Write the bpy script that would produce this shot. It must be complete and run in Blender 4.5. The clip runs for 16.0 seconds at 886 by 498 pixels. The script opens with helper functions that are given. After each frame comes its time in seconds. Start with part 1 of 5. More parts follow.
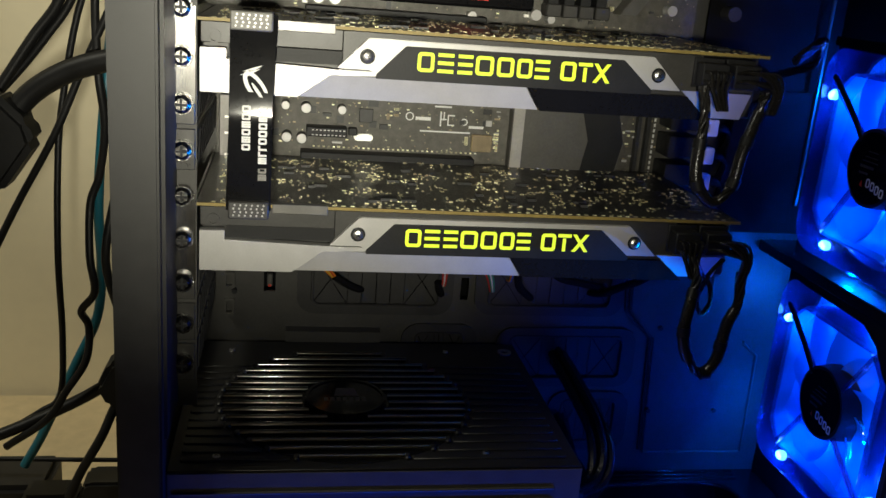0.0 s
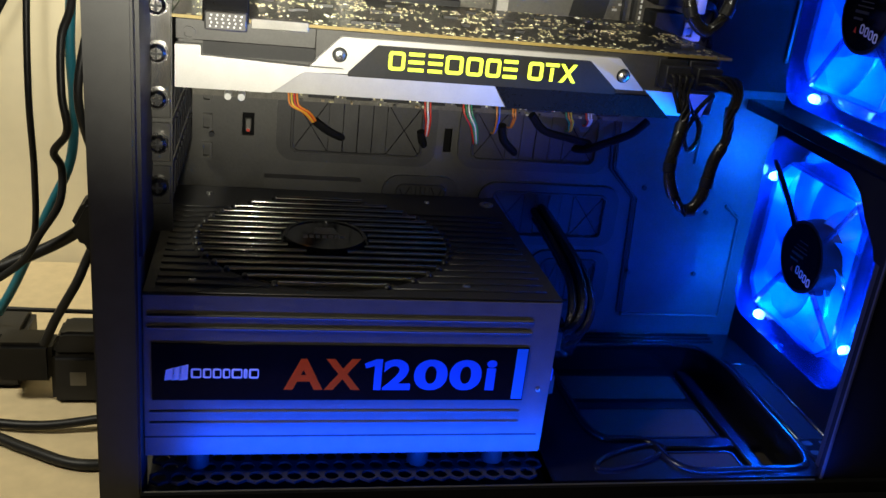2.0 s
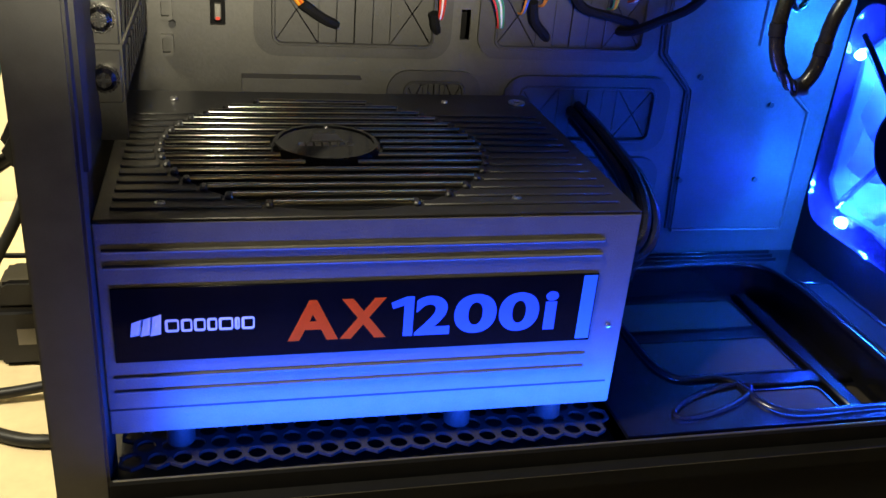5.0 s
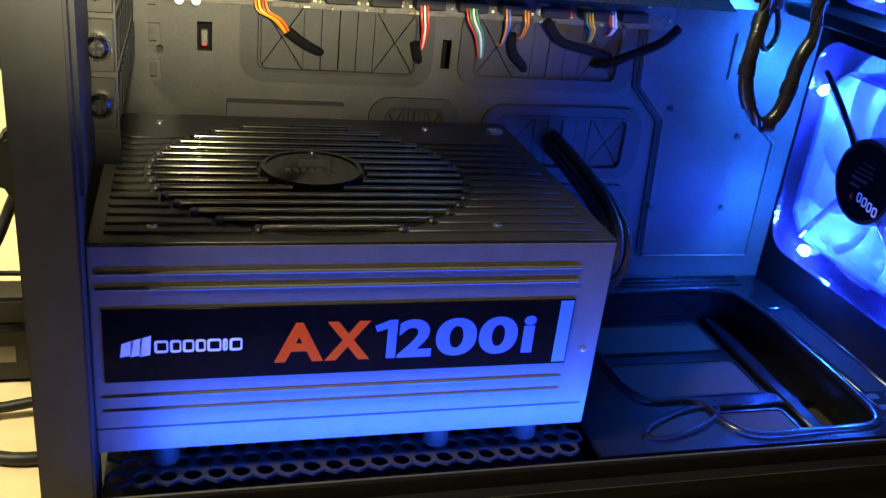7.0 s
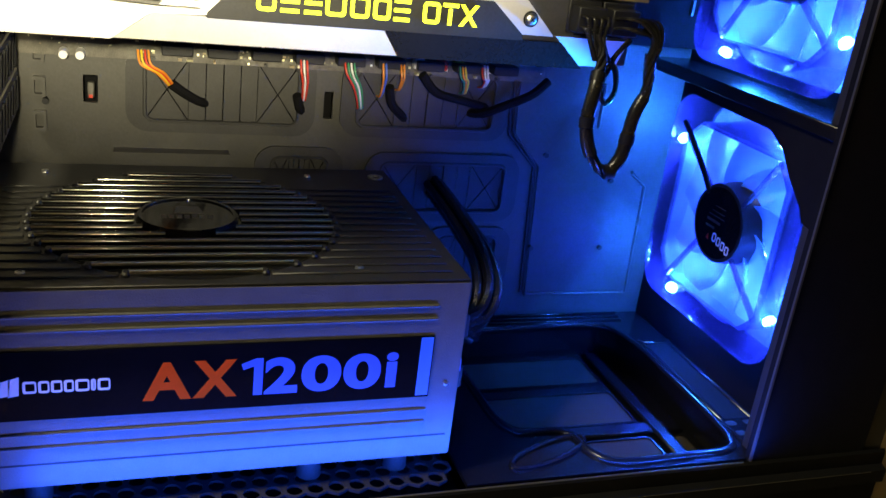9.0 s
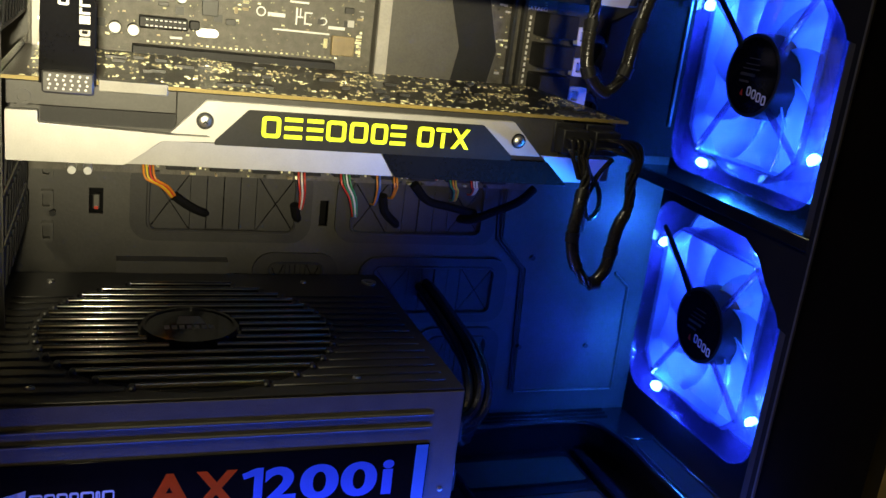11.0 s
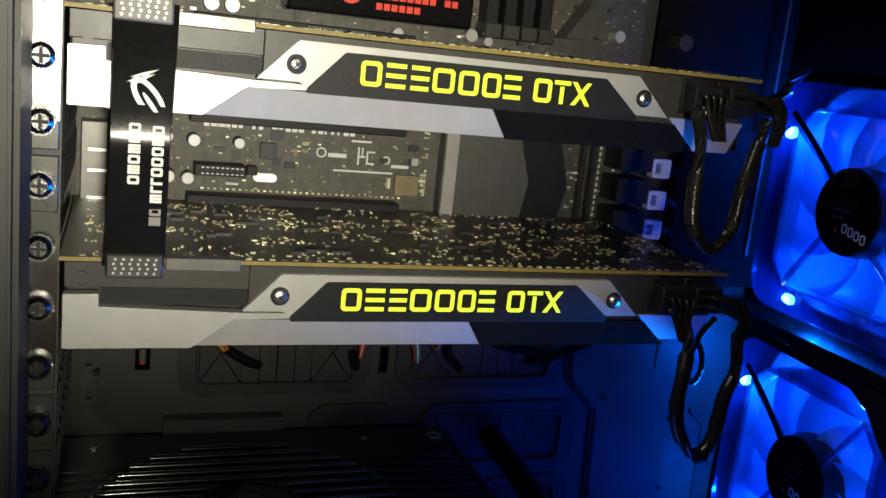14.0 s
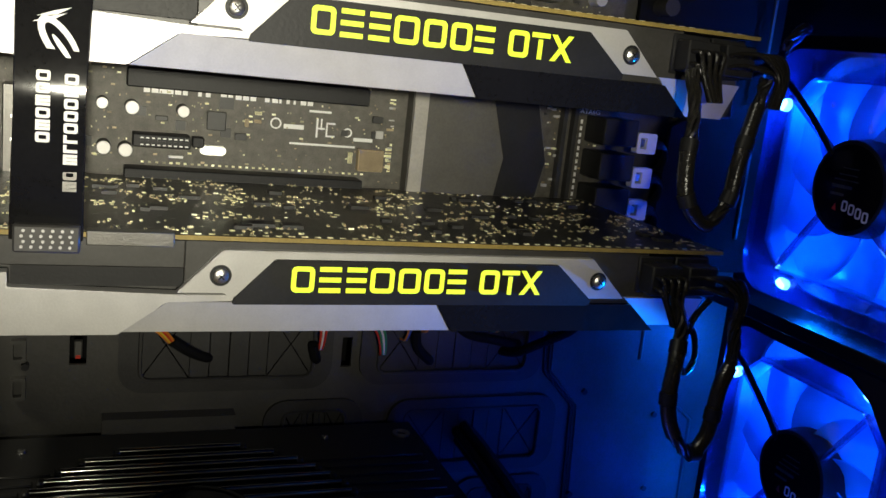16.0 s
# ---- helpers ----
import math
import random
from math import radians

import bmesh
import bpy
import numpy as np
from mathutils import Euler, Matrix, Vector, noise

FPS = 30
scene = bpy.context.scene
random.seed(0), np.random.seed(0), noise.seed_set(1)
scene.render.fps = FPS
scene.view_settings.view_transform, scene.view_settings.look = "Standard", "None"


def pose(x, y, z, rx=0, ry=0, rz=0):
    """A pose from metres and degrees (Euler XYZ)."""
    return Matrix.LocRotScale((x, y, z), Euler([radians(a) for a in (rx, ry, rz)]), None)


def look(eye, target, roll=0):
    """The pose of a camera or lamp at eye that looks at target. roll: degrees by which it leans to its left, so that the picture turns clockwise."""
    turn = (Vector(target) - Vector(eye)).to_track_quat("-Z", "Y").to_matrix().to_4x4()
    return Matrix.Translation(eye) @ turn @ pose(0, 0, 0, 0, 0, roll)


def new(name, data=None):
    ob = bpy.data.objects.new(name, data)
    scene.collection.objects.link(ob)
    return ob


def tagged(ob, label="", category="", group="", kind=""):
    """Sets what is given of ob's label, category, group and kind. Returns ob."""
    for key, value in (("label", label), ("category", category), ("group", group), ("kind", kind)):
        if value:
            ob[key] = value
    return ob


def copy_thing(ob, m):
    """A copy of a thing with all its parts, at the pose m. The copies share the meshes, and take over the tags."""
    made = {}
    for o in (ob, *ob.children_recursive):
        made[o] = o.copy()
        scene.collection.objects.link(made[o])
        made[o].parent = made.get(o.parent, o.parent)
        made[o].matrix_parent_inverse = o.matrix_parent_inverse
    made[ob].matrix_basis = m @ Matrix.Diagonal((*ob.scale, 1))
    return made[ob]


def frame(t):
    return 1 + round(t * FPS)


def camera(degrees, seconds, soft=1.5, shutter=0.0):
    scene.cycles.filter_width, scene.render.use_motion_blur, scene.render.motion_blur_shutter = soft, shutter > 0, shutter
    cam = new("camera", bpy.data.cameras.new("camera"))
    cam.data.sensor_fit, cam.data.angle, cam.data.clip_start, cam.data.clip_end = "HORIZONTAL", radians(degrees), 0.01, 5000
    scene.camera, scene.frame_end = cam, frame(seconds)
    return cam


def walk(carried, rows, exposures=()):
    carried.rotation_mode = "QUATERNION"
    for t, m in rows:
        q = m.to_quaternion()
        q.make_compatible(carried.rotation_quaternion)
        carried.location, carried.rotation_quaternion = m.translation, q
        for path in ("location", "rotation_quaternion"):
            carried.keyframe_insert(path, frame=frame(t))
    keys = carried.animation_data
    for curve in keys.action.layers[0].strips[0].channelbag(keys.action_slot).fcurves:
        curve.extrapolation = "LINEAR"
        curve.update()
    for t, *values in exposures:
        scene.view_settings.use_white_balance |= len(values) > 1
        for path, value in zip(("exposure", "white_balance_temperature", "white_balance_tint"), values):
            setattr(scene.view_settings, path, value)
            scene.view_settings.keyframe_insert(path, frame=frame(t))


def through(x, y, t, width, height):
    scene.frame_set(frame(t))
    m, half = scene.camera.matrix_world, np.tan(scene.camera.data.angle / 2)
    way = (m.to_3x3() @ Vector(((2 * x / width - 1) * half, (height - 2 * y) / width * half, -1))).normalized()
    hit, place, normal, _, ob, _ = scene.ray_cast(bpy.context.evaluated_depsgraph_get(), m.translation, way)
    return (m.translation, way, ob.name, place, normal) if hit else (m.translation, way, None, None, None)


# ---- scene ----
cam = camera(51.72, 16.0)
PATH = [
    (0, (0.0484, -0.3748, 0.3089), (0.2216, 0.5669, 0.0205), 4.71),
    (0.5, (0.0549, -0.3857, 0.3029), (0.2253, 0.5485, -0.0108), 5.26),
    (1, (0.0571, -0.3936, 0.2894), (0.2294, 0.5351, -0.0391), 5.84),
    (1.5, (0.0578, -0.3932, 0.2813), (0.2336, 0.5275, -0.0671), 6.05),
    (2, (0.0501, -0.3810, 0.2646), (0.2475, 0.5283, -0.1020), 6.46),
    (2.5, (0.0432, -0.3552, 0.2557), (0.2599, 0.5339, -0.1476), 5.99),
    (3, (0.0485, -0.3375, 0.2421), (0.3028, 0.5350, -0.1750), 6.41),
    (3.5, (0.0458, -0.3204, 0.2271), (0.2741, 0.5541, -0.2009), 4.50),
    (5.8, (0.0396, -0.2848, 0.2138), (0.2811, 0.5864, -0.2135), 5.88),
    (6, (0.0360, -0.2920, 0.2162), (0.2858, 0.5797, -0.2054), 6.03),
    (6.5, (0.0349, -0.2941, 0.2192), (0.2890, 0.5781, -0.1988), 6.28),
    (7, (0.0337, -0.2960, 0.2215), (0.3008, 0.5767, -0.1873), 6.63),
    (7.5, (0.0352, -0.2985, 0.2228), (0.3099, 0.5724, -0.1848), 7.13),
    (8, (0.0443, -0.3021, 0.2214), (0.3411, 0.5637, -0.1815), 7.86),
    (8.5, (0.0576, -0.3176, 0.2317), (0.3557, 0.5530, -0.1598), 7.27),
    (8.7, (0.0584, -0.3212, 0.2333), (0.3720, 0.5493, -0.1461), 7.00),
    (10.8, (0.0514, -0.3361, 0.2508), (0.3990, 0.5558, -0.0388), 7.28),
    (11, (0.0483, -0.3346, 0.2537), (0.3914, 0.5621, -0.0260), 7.21),
    (11.5, (0.0428, -0.3339, 0.2575), (0.3791, 0.5735, 0.0056), 6.83),
    (12, (0.0400, -0.3335, 0.2599), (0.3666, 0.5814, 0.0225), 6.57),
    (12.5, (0.0458, -0.3224, 0.2640), (0.3690, 0.5945, 0.0297), 6.66),
    (13, (0.0433, -0.3129, 0.2772), (0.3588, 0.6114, 0.0623), 6.14),
    (13.5, (0.0313, -0.2958, 0.2833), (0.3496, 0.6299, 0.0791), 6.02),
    (14, (0.0267, -0.2802, 0.2798), (0.3656, 0.6375, 0.0724), 6.23),
    (14.5, (0.0182, -0.2706, 0.2735), (0.3782, 0.6405, 0.0727), 7.41),
    (15, (0.0170, -0.2624, 0.2709), (0.3953, 0.6415, 0.0713), 7.20),
    (15.5, (0.0266, -0.2544, 0.2640), (0.3986, 0.6486, 0.0491), 7.03),
    (16, (0.0436, -0.2482, 0.2637), (0.4071, 0.6606, 0.0591), 6.33),
]
EXPOSURES = [
    (0.0, -0.1, 6500, 8), (1.0, 0.65, 6500, 9), (2.0, 1.2, 6500, 10), (3.0, 1.95, 6600, 10), (3.7, 2.55, 6700, 10),
    (5.8, 2.55, 7900, 4), (7.0, 2.55, 8300, 2), (8.0, 2.55, 8300, 2), (8.7, 2.25, 8300, 2), (10.8, 1.1, 8300, 2), (12.5, 0.4, 7900, 4),
    (13.0, 0.0, 7200, 6), (13.5, -0.1, 6700, 8), (14.5, -0.1, 6600, 8), (16.0, 0.1, 6600, 8),
]
walk(cam, [(t, look(eye, target, roll)) for t, eye, target, roll in PATH], EXPOSURES)
# ---- light ----
world = bpy.data.worlds.new("room_world")
scene.world = world
world.use_nodes = True
world.node_tree.nodes["Background"].inputs[0].default_value = (0.9, 0.85, 0.75, 1)
world.node_tree.nodes["Background"].inputs[1].default_value = 0.0008


def lamp(name, kind, place, energy, colour, target=None, size=(1, 1), label="", radius=0.2):
    data = bpy.data.lights.new(name, kind)
    data.energy, data.color = energy, colour
    ob = new(name, data)
    if kind == "AREA":
        data.shape, data.size, data.size_y = "RECTANGLE", size[0] * 0.01, size[1] * 0.01
    else:
        data.shadow_soft_size = radius * 0.01
    p = Vector(place) * 0.01
    ob.matrix_world = look(p, Vector(target) * 0.01) if target else Matrix.Translation(p)
    return ob


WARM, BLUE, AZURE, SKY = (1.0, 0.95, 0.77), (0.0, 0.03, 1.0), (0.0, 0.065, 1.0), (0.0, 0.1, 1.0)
torch = lamp("torch_light", "SPOT", (4, -49, 28.5), 14.5, WARM, (6.5, 5, 34.0), radius=1.1)
torch.data.spot_size, torch.data.spot_blend = radians(52.5), 1.0
# Unseen lamp, added to brighten the wall and kept off the case.
room = lamp("wall_fill_lamp", "AREA", (-75, -20, 120), 1.7, WARM, (-26, 42, 14), (30, 30))
room.data.spread = radians(75)
# Added lamp, no strip modelled: washes blue over the supply's face and pocket lip.
lamp("unseen_blue_strip_light", "AREA", (18.5, -2.1, -0.7), 0.24, AZURE, (18.5, 0.0, 3.6), (33, 0.3))
FAN_X, FAN_Y, FAN_Z = 36.6, 6.7, (8.65, 22.6)
LEDS = ((3.2, -5.2), (5.2, 3.2), (-3.2, 5.2), (-5.2, -3.2))
for fz, fx, power, tint in ((FAN_Z[0], FAN_X + 1.7, 0.27, SKY), (FAN_Z[1], FAN_X + 1.7, 0.3, SKY)):
    for dy, dz in LEDS:
        lamp("fan_led_and_fill_light", "POINT", (fx, FAN_Y + dy * 0.93, fz + dz * 0.93), power, tint, radius=0.25)
# Added lamp below the fan frame, where no LED sits, to graze the side panel.
lamp("fan_led_and_fill_light", "POINT", (36.6, FAN_Y + 3.2, 1.99), 0.06, BLUE, radius=0.05)
# Added spots before the fans tint the lower card edges blue.
for fz, aim_z in ((FAN_Z[0], 17.2), (FAN_Z[1], 25.3)):
    beam = lamp("card_fill_beam", "SPOT", (FAN_X - 1.0, FAN_Y - 4.6, fz + (3.0 if aim_z < 20 else -3.4)), 7.5 if aim_z < 20 else 1.8, (0.0, 0.18, 1.0), (20.5, 3.8, aim_z), radius=0.25)
    beam.data.spot_size, beam.data.spot_blend = radians(22), 1.0

# ---- materials ----


def mat(name, colour, rough=0.5, metal=0.0, grain=40.0, vary=0.25, bump=0.0, spread=0.1, coat=0.0, emit=None, power=0.0, island=0.0, through=0.0, shine=0.5):
    """A painted, plastic or metal surface with stains at two scales, uneven gloss and fine relief."""
    m = bpy.data.materials.new(name)
    m.use_nodes = True
    nt = m.node_tree
    bsdf = nt.nodes["Principled BSDF"]
    at = nt.nodes.new("ShaderNodeTexCoord")
    fine, broad = nt.nodes.new("ShaderNodeTexNoise"), nt.nodes.new("ShaderNodeTexNoise")
    for node, scale in ((fine, grain * 12), (broad, grain)):
        node.inputs["Scale"].default_value, node.inputs["Detail"].default_value = scale, 4
        nt.links.new(at.outputs["Object"], node.inputs["Vector"])
    both = nt.nodes.new("ShaderNodeMath")
    both.operation = "MULTIPLY_ADD"
    both.inputs[1].default_value = 0.45
    nt.links.new(fine.outputs["Fac"], both.inputs[0])
    half = nt.nodes.new("ShaderNodeMath")
    half.operation = "MULTIPLY"
    half.inputs[1].default_value = 0.55
    nt.links.new(broad.outputs["Fac"], half.inputs[0])
    nt.links.new(half.outputs[0], both.inputs[2])
    ramp = nt.nodes.new("ShaderNodeValToRGB")
    ramp.color_ramp.elements[0].position, ramp.color_ramp.elements[1].position = 0.3, 0.7
    ramp.color_ramp.elements[0].color = (*[c * (1 - vary) for c in colour], 1)
    ramp.color_ramp.elements[1].color = (*[min(1, c * (1 + vary)) for c in colour], 1)
    nt.links.new(both.outputs[0], ramp.inputs[0])
    out = ramp.outputs[0]
    if island:
        geo, mix = nt.nodes.new("ShaderNodeNewGeometry"), nt.nodes.new("ShaderNodeHueSaturation")
        span = nt.nodes.new("ShaderNodeMapRange")
        span.inputs["To Min"].default_value, span.inputs["To Max"].default_value = 1 - island, 1 + island
        nt.links.new(geo.outputs["Random Per Island"], span.inputs["Value"])
        nt.links.new(span.outputs[0], mix.inputs["Value"])
        nt.links.new(out, mix.inputs["Color"])
        out = mix.outputs[0]
    nt.links.new(out, bsdf.inputs["Base Color"])
    gloss = nt.nodes.new("ShaderNodeMapRange")
    gloss.inputs["To Min"].default_value, gloss.inputs["To Max"].default_value = max(0.02, rough - spread), min(1, rough + spread)
    nt.links.new(both.outputs[0], gloss.inputs["Value"])
    nt.links.new(gloss.outputs[0], bsdf.inputs["Roughness"])
    bsdf.inputs["Metallic"].default_value = metal
    bsdf.inputs["Coat Weight"].default_value = coat
    bsdf.inputs["Transmission Weight"].default_value = through
    bsdf.inputs["Specular IOR Level"].default_value = shine
    if bump:
        relief = nt.nodes.new("ShaderNodeBump")
        relief.inputs["Strength"].default_value, relief.inputs["Distance"].default_value = bump, 0.0004
        nt.links.new(fine.outputs["Fac"], relief.inputs["Height"])
        nt.links.new(relief.outputs[0], bsdf.inputs["Normal"])
    if emit:
        bsdf.inputs["Emission Color"].default_value = (*emit, 1)
        bsdf.inputs["Emission Strength"].default_value = power
    return m


STEEL = mat("black_painted_steel", (0.054, 0.052, 0.047), 0.5, grain=60, vary=0.2, bump=0.25)
FRAME = mat("textured_black_frame", (0.024, 0.0235, 0.023), 0.5, grain=160, vary=0.25, bump=0.07)
DARK = mat("matt_black_plastic", (0.016, 0.016, 0.017), 0.5, grain=80, vary=0.3, bump=0.2, shine=0.3)
SHROUD = mat("grey_black_shroud_plastic", (0.05, 0.048, 0.045), 0.42, grain=70, vary=0.25, bump=0.08)
FLOOR_GLOSS = mat("glossy_black_floor_paint", (0.006, 0.006, 0.007), 0.22, grain=60, vary=0.3, bump=0.15)
NICKEL = mat("mirror_nickel_bracket", (0.6, 0.59, 0.57), 0.17, 1.0, grain=120, vary=0.12, bump=0.08, spread=0.05)
CONNECTOR = mat("smoky_grey_connector_plastic", (0.2, 0.195, 0.18), 0.5, grain=90, vary=0.2, bump=0.1)
SCREW = mat("dark_nickel_screw", (0.14, 0.135, 0.13), 0.26, 1.0, grain=150, vary=0.2, bump=0.3)
RUBBER = mat("black_rubber", (0.03, 0.029, 0.028), 0.55, grain=80, vary=0.3, bump=0.3)
GLOSSY = mat("glossy_black_plastic", (0.01, 0.01, 0.011), 0.12, grain=60, vary=0.2, spread=0.05, shine=0.35)
SILVER = mat("brushed_silver_alloy", (0.57, 0.56, 0.55), 0.38, 0.25, grain=120, vary=0.08, bump=0.12)
CHROME = mat("bright_nickel_steel", (0.75, 0.74, 0.72), 0.3, 1.0, grain=150, vary=0.15, bump=0.3)
GREYTAB = mat("nickel_grey_tab", (0.17, 0.165, 0.155), 0.36, 0.6, grain=120, vary=0.12, bump=0.2)
PSU_PAINT = mat("dark_grey_psu_paint", (0.115, 0.113, 0.107), 0.4, grain=110, vary=0.15, bump=0.5)
PSU_TOP = mat("black_psu_cover", (0.018, 0.0176, 0.017), 0.42, grain=110, vary=0.25, bump=0.3)
RIB = mat("glossy_black_grille_wire", (0.42, 0.41, 0.38), 0.1, 1.0, grain=110, vary=0.25, spread=0.03)
LABEL = mat("glossy_black_label", (0.004, 0.004, 0.005), 0.1, grain=60, vary=0.3, spread=0.03, shine=0.06)
COVER_GREY = mat("grey_heatsink_cover", (0.1, 0.095, 0.085), 0.45, grain=70, vary=0.2, bump=0.2)
PALE_GREY = mat("pale_grey_stripe", (0.42, 0.4, 0.36), 0.45, grain=90, vary=0.15)
WHITE = mat("white_print", (0.85, 0.85, 0.83), 0.4, grain=200, vary=0.06)
RED = mat("red_orange_print", (0.95, 0.085, 0.003), 0.4, grain=200, vary=0.08, shine=0.05)
SKYBLUE = mat("pale_blue_print", (0.003, 0.13, 0.6), 0.4, grain=200, vary=0.06)
SKYBAND = mat("pale_blue_band", (0.01, 0.22, 0.6), 0.35, grain=200, vary=0.06)
PCB = mat("black_circuit_board", (0.022, 0.022, 0.019), 0.3, grain=220, vary=0.5, bump=0.4)
PCB_EDGE = mat("bare_board_edge", (0.3, 0.22, 0.06), 0.5, grain=150, vary=0.3)
MOBO = mat("motherboard_lacquer", (0.085, 0.079, 0.064), 0.34, grain=240, vary=0.5, bump=0.5)
SOLDER = mat("solder_and_gold_pads", (0.9, 0.76, 0.46), 0.32, 0.6, grain=300, vary=0.4, island=0.75, bump=0.6)
CHIP = mat("chip_resin", (0.03, 0.03, 0.03), 0.45, grain=200, vary=0.3)
TAN = mat("tan_component_cases", (0.35, 0.27, 0.16), 0.45, grain=200, vary=0.3, island=0.5)
GLYPH = mat("lit_yellow_green_glyphs", (0.4, 0.5, 0.05), 0.5, vary=0.05, emit=(0.78, 0.95, 0.02), power=1.0)
GLYPH_RED = mat("lit_red_glyphs", (0.4, 0.05, 0.03), 0.5, vary=0.05, emit=(1.0, 0.04, 0.02), power=0.5)
CABLE = mat("black_cable_sheath", (0.01, 0.01, 0.0105), 0.45, grain=80, vary=0.3, bump=0.15, shine=0.25)
SLEEVE = mat("glossy_heat_shrink", (0.014, 0.013, 0.012), 0.22, grain=120, vary=0.4, bump=0.25)
TEAL = mat("teal_cable_sheath", (0.01, 0.12, 0.17), 0.4, grain=80, vary=0.2)
WALL = mat("cream_wall_paint", (0.78, 0.7, 0.5), 0.8, grain=6, vary=0.05, bump=0.3)
WOOD = mat("pale_wood_top", (0.62, 0.5, 0.3), 0.5, grain=9, vary=0.14, bump=0.15)
LED = mat("lit_blue_led", (0.5, 0.7, 1.0), 0.3, vary=0.02, emit=(0.12, 0.45, 1.0), power=25)
TAB = mat("satin_nickel_tab", (0.09, 0.088, 0.083), 0.3, 0.4, grain=120, vary=0.15, bump=0.05)
# Blacker copy of the black finishes; the shade is put into the colour.
VOID = mat("shaded_matt_black", (0.006, 0.006, 0.0065), 0.85, grain=80, vary=0.3, bump=0.2, shine=0.12)
BROWN_SHEET = mat("dull_brown_opening_sheet", (0.028, 0.022, 0.012), 0.9, grain=150, vary=0.35, bump=0.6)
# Made-up sheet behind the blades, pale so that it returns the lamp glow.
BACKING = mat("glossy_pale_backing_sheet", (0.5, 0.55, 0.6), 0.24, grain=30, vary=0.5, bump=0.5, shine=0.9)
HUB = mat("fan_hub_label", (0.012, 0.012, 0.014), 0.35, grain=80, vary=0.2)
WIRES = {n: mat(n + "_wire_sheath", c, 0.4, grain=200, vary=0.1) for n, c in (("red", (0.6, 0.04, 0.02)), ("white", (0.8, 0.78, 0.72)), ("green", (0.03, 0.25, 0.1)), ("orange", (0.75, 0.25, 0.03)), ("blue", (0.05, 0.12, 0.5)), ("yellow", (0.75, 0.55, 0.05)))}

# ---- building blocks, in centimetres ----


def thing(name, x, y, z, label, category, group="", kind=""):
    ob = new(name)
    ob.location = (x * 0.01, y * 0.01, z * 0.01)
    ob.empty_display_size = 0.01
    return tagged(ob, label, category, group, kind)


def finish(bm, name, material):
    bmesh.ops.recalc_face_normals(bm, faces=bm.faces)
    me = bpy.data.meshes.new(name)
    bm.to_mesh(me)
    bm.free()
    me.transform(Matrix.Scale(0.01, 4))
    me.polygons.foreach_set("use_smooth", [True] * len(me.polygons))
    me.set_sharp_from_angle(angle=0.7)
    me.materials.append(material)
    return me


def part(name, bm, material, parent, label="", kind=""):
    """One mesh under a thing or a part; its corners are given in the place's own centimetres."""
    ob = new(name, finish(bm, name, material))
    ob.parent = parent
    if parent.type == "EMPTY":
        ob.matrix_parent_inverse = Matrix.Translation(-parent.location)
    return tagged(ob, label, kind=kind)


def solid(name, bm, material, label, category, group="", kind=""):
    return tagged(new(name, finish(bm, name, material)), label, category, group, kind)


def box(x0, x1, y0, y1, z0, z1, bevel=0.0, bm=None, seg=1):
    out = bm or bmesh.new()
    m = Matrix.LocRotScale(((x0 + x1) / 2, (y0 + y1) / 2, (z0 + z1) / 2), None, (abs(x1 - x0), abs(y1 - y0), abs(z1 - z0)))
    one = bmesh.new() if bevel else out
    bmesh.ops.create_cube(one, size=1, matrix=m)
    if bevel:
        bmesh.ops.bevel(one, geom=one.edges[:], offset=bevel, segments=seg, affect="EDGES")
        merge(out, one)
    return out


def merge(bm, other):
    me = bpy.data.meshes.new("scrap")
    other.to_mesh(me)
    other.free()
    bm.from_mesh(me)
    bpy.data.meshes.remove(me)
    return bm


def rod(p0, p1, r0, r1=None, n=14, bm=None):
    bm = bm or bmesh.new()
    p0, p1 = Vector(p0), Vector(p1)
    way = p1 - p0
    m = Matrix.Translation((p0 + p1) / 2) @ way.to_track_quat("Z", "Y").to_matrix().to_4x4()
    bmesh.ops.create_cone(bm, cap_ends=True, segments=n, radius1=r0, radius2=r0 if r1 is None else r1, depth=way.length, matrix=m)
    return bm


def curve(points, steps=6):
    """A smooth run of points through the given ones."""
    pts = [Vector(p) for p in points]
    pts = [pts[0] * 2 - pts[1], *pts, pts[-1] * 2 - pts[-2]]
    out = []
    for a, b, c, d in zip(pts, pts[1:], pts[2:], pts[3:]):
        for k in range(steps):
            t = k / steps
            out.append(0.5 * (2 * b + (c - a) * t + (2 * a - 5 * b + 4 * c - d) * t * t + (3 * b - a - 3 * c + d) * t**3))
    return [*out, pts[-2]]


def tube(points, r, n=8, bm=None, steps=6, flat=1.0):
    """A cable swept through points; flat squeezes it across."""
    bm = bm or bmesh.new()
    pts = curve(points, steps)
    side, rings = None, []
    for k, p in enumerate(pts):
        way = (pts[min(k + 1, len(pts) - 1)] - pts[max(k - 1, 0)]).normalized()
        side = (side - way * side.dot(way)).normalized() if side else way.orthogonal().normalized()
        up = way.cross(side)
        rings.append([bm.verts.new(p + r * (math.cos(2 * math.pi * i / n) * side + flat * math.sin(2 * math.pi * i / n) * up)) for i in range(n)])
    for a, b in zip(rings, rings[1:]):
        for i in range(n):
            bm.faces.new((a[i], a[(i + 1) % n], b[(i + 1) % n], b[i]))
    bm.faces.new(rings[0][::-1])
    bm.faces.new(rings[-1])
    return bm


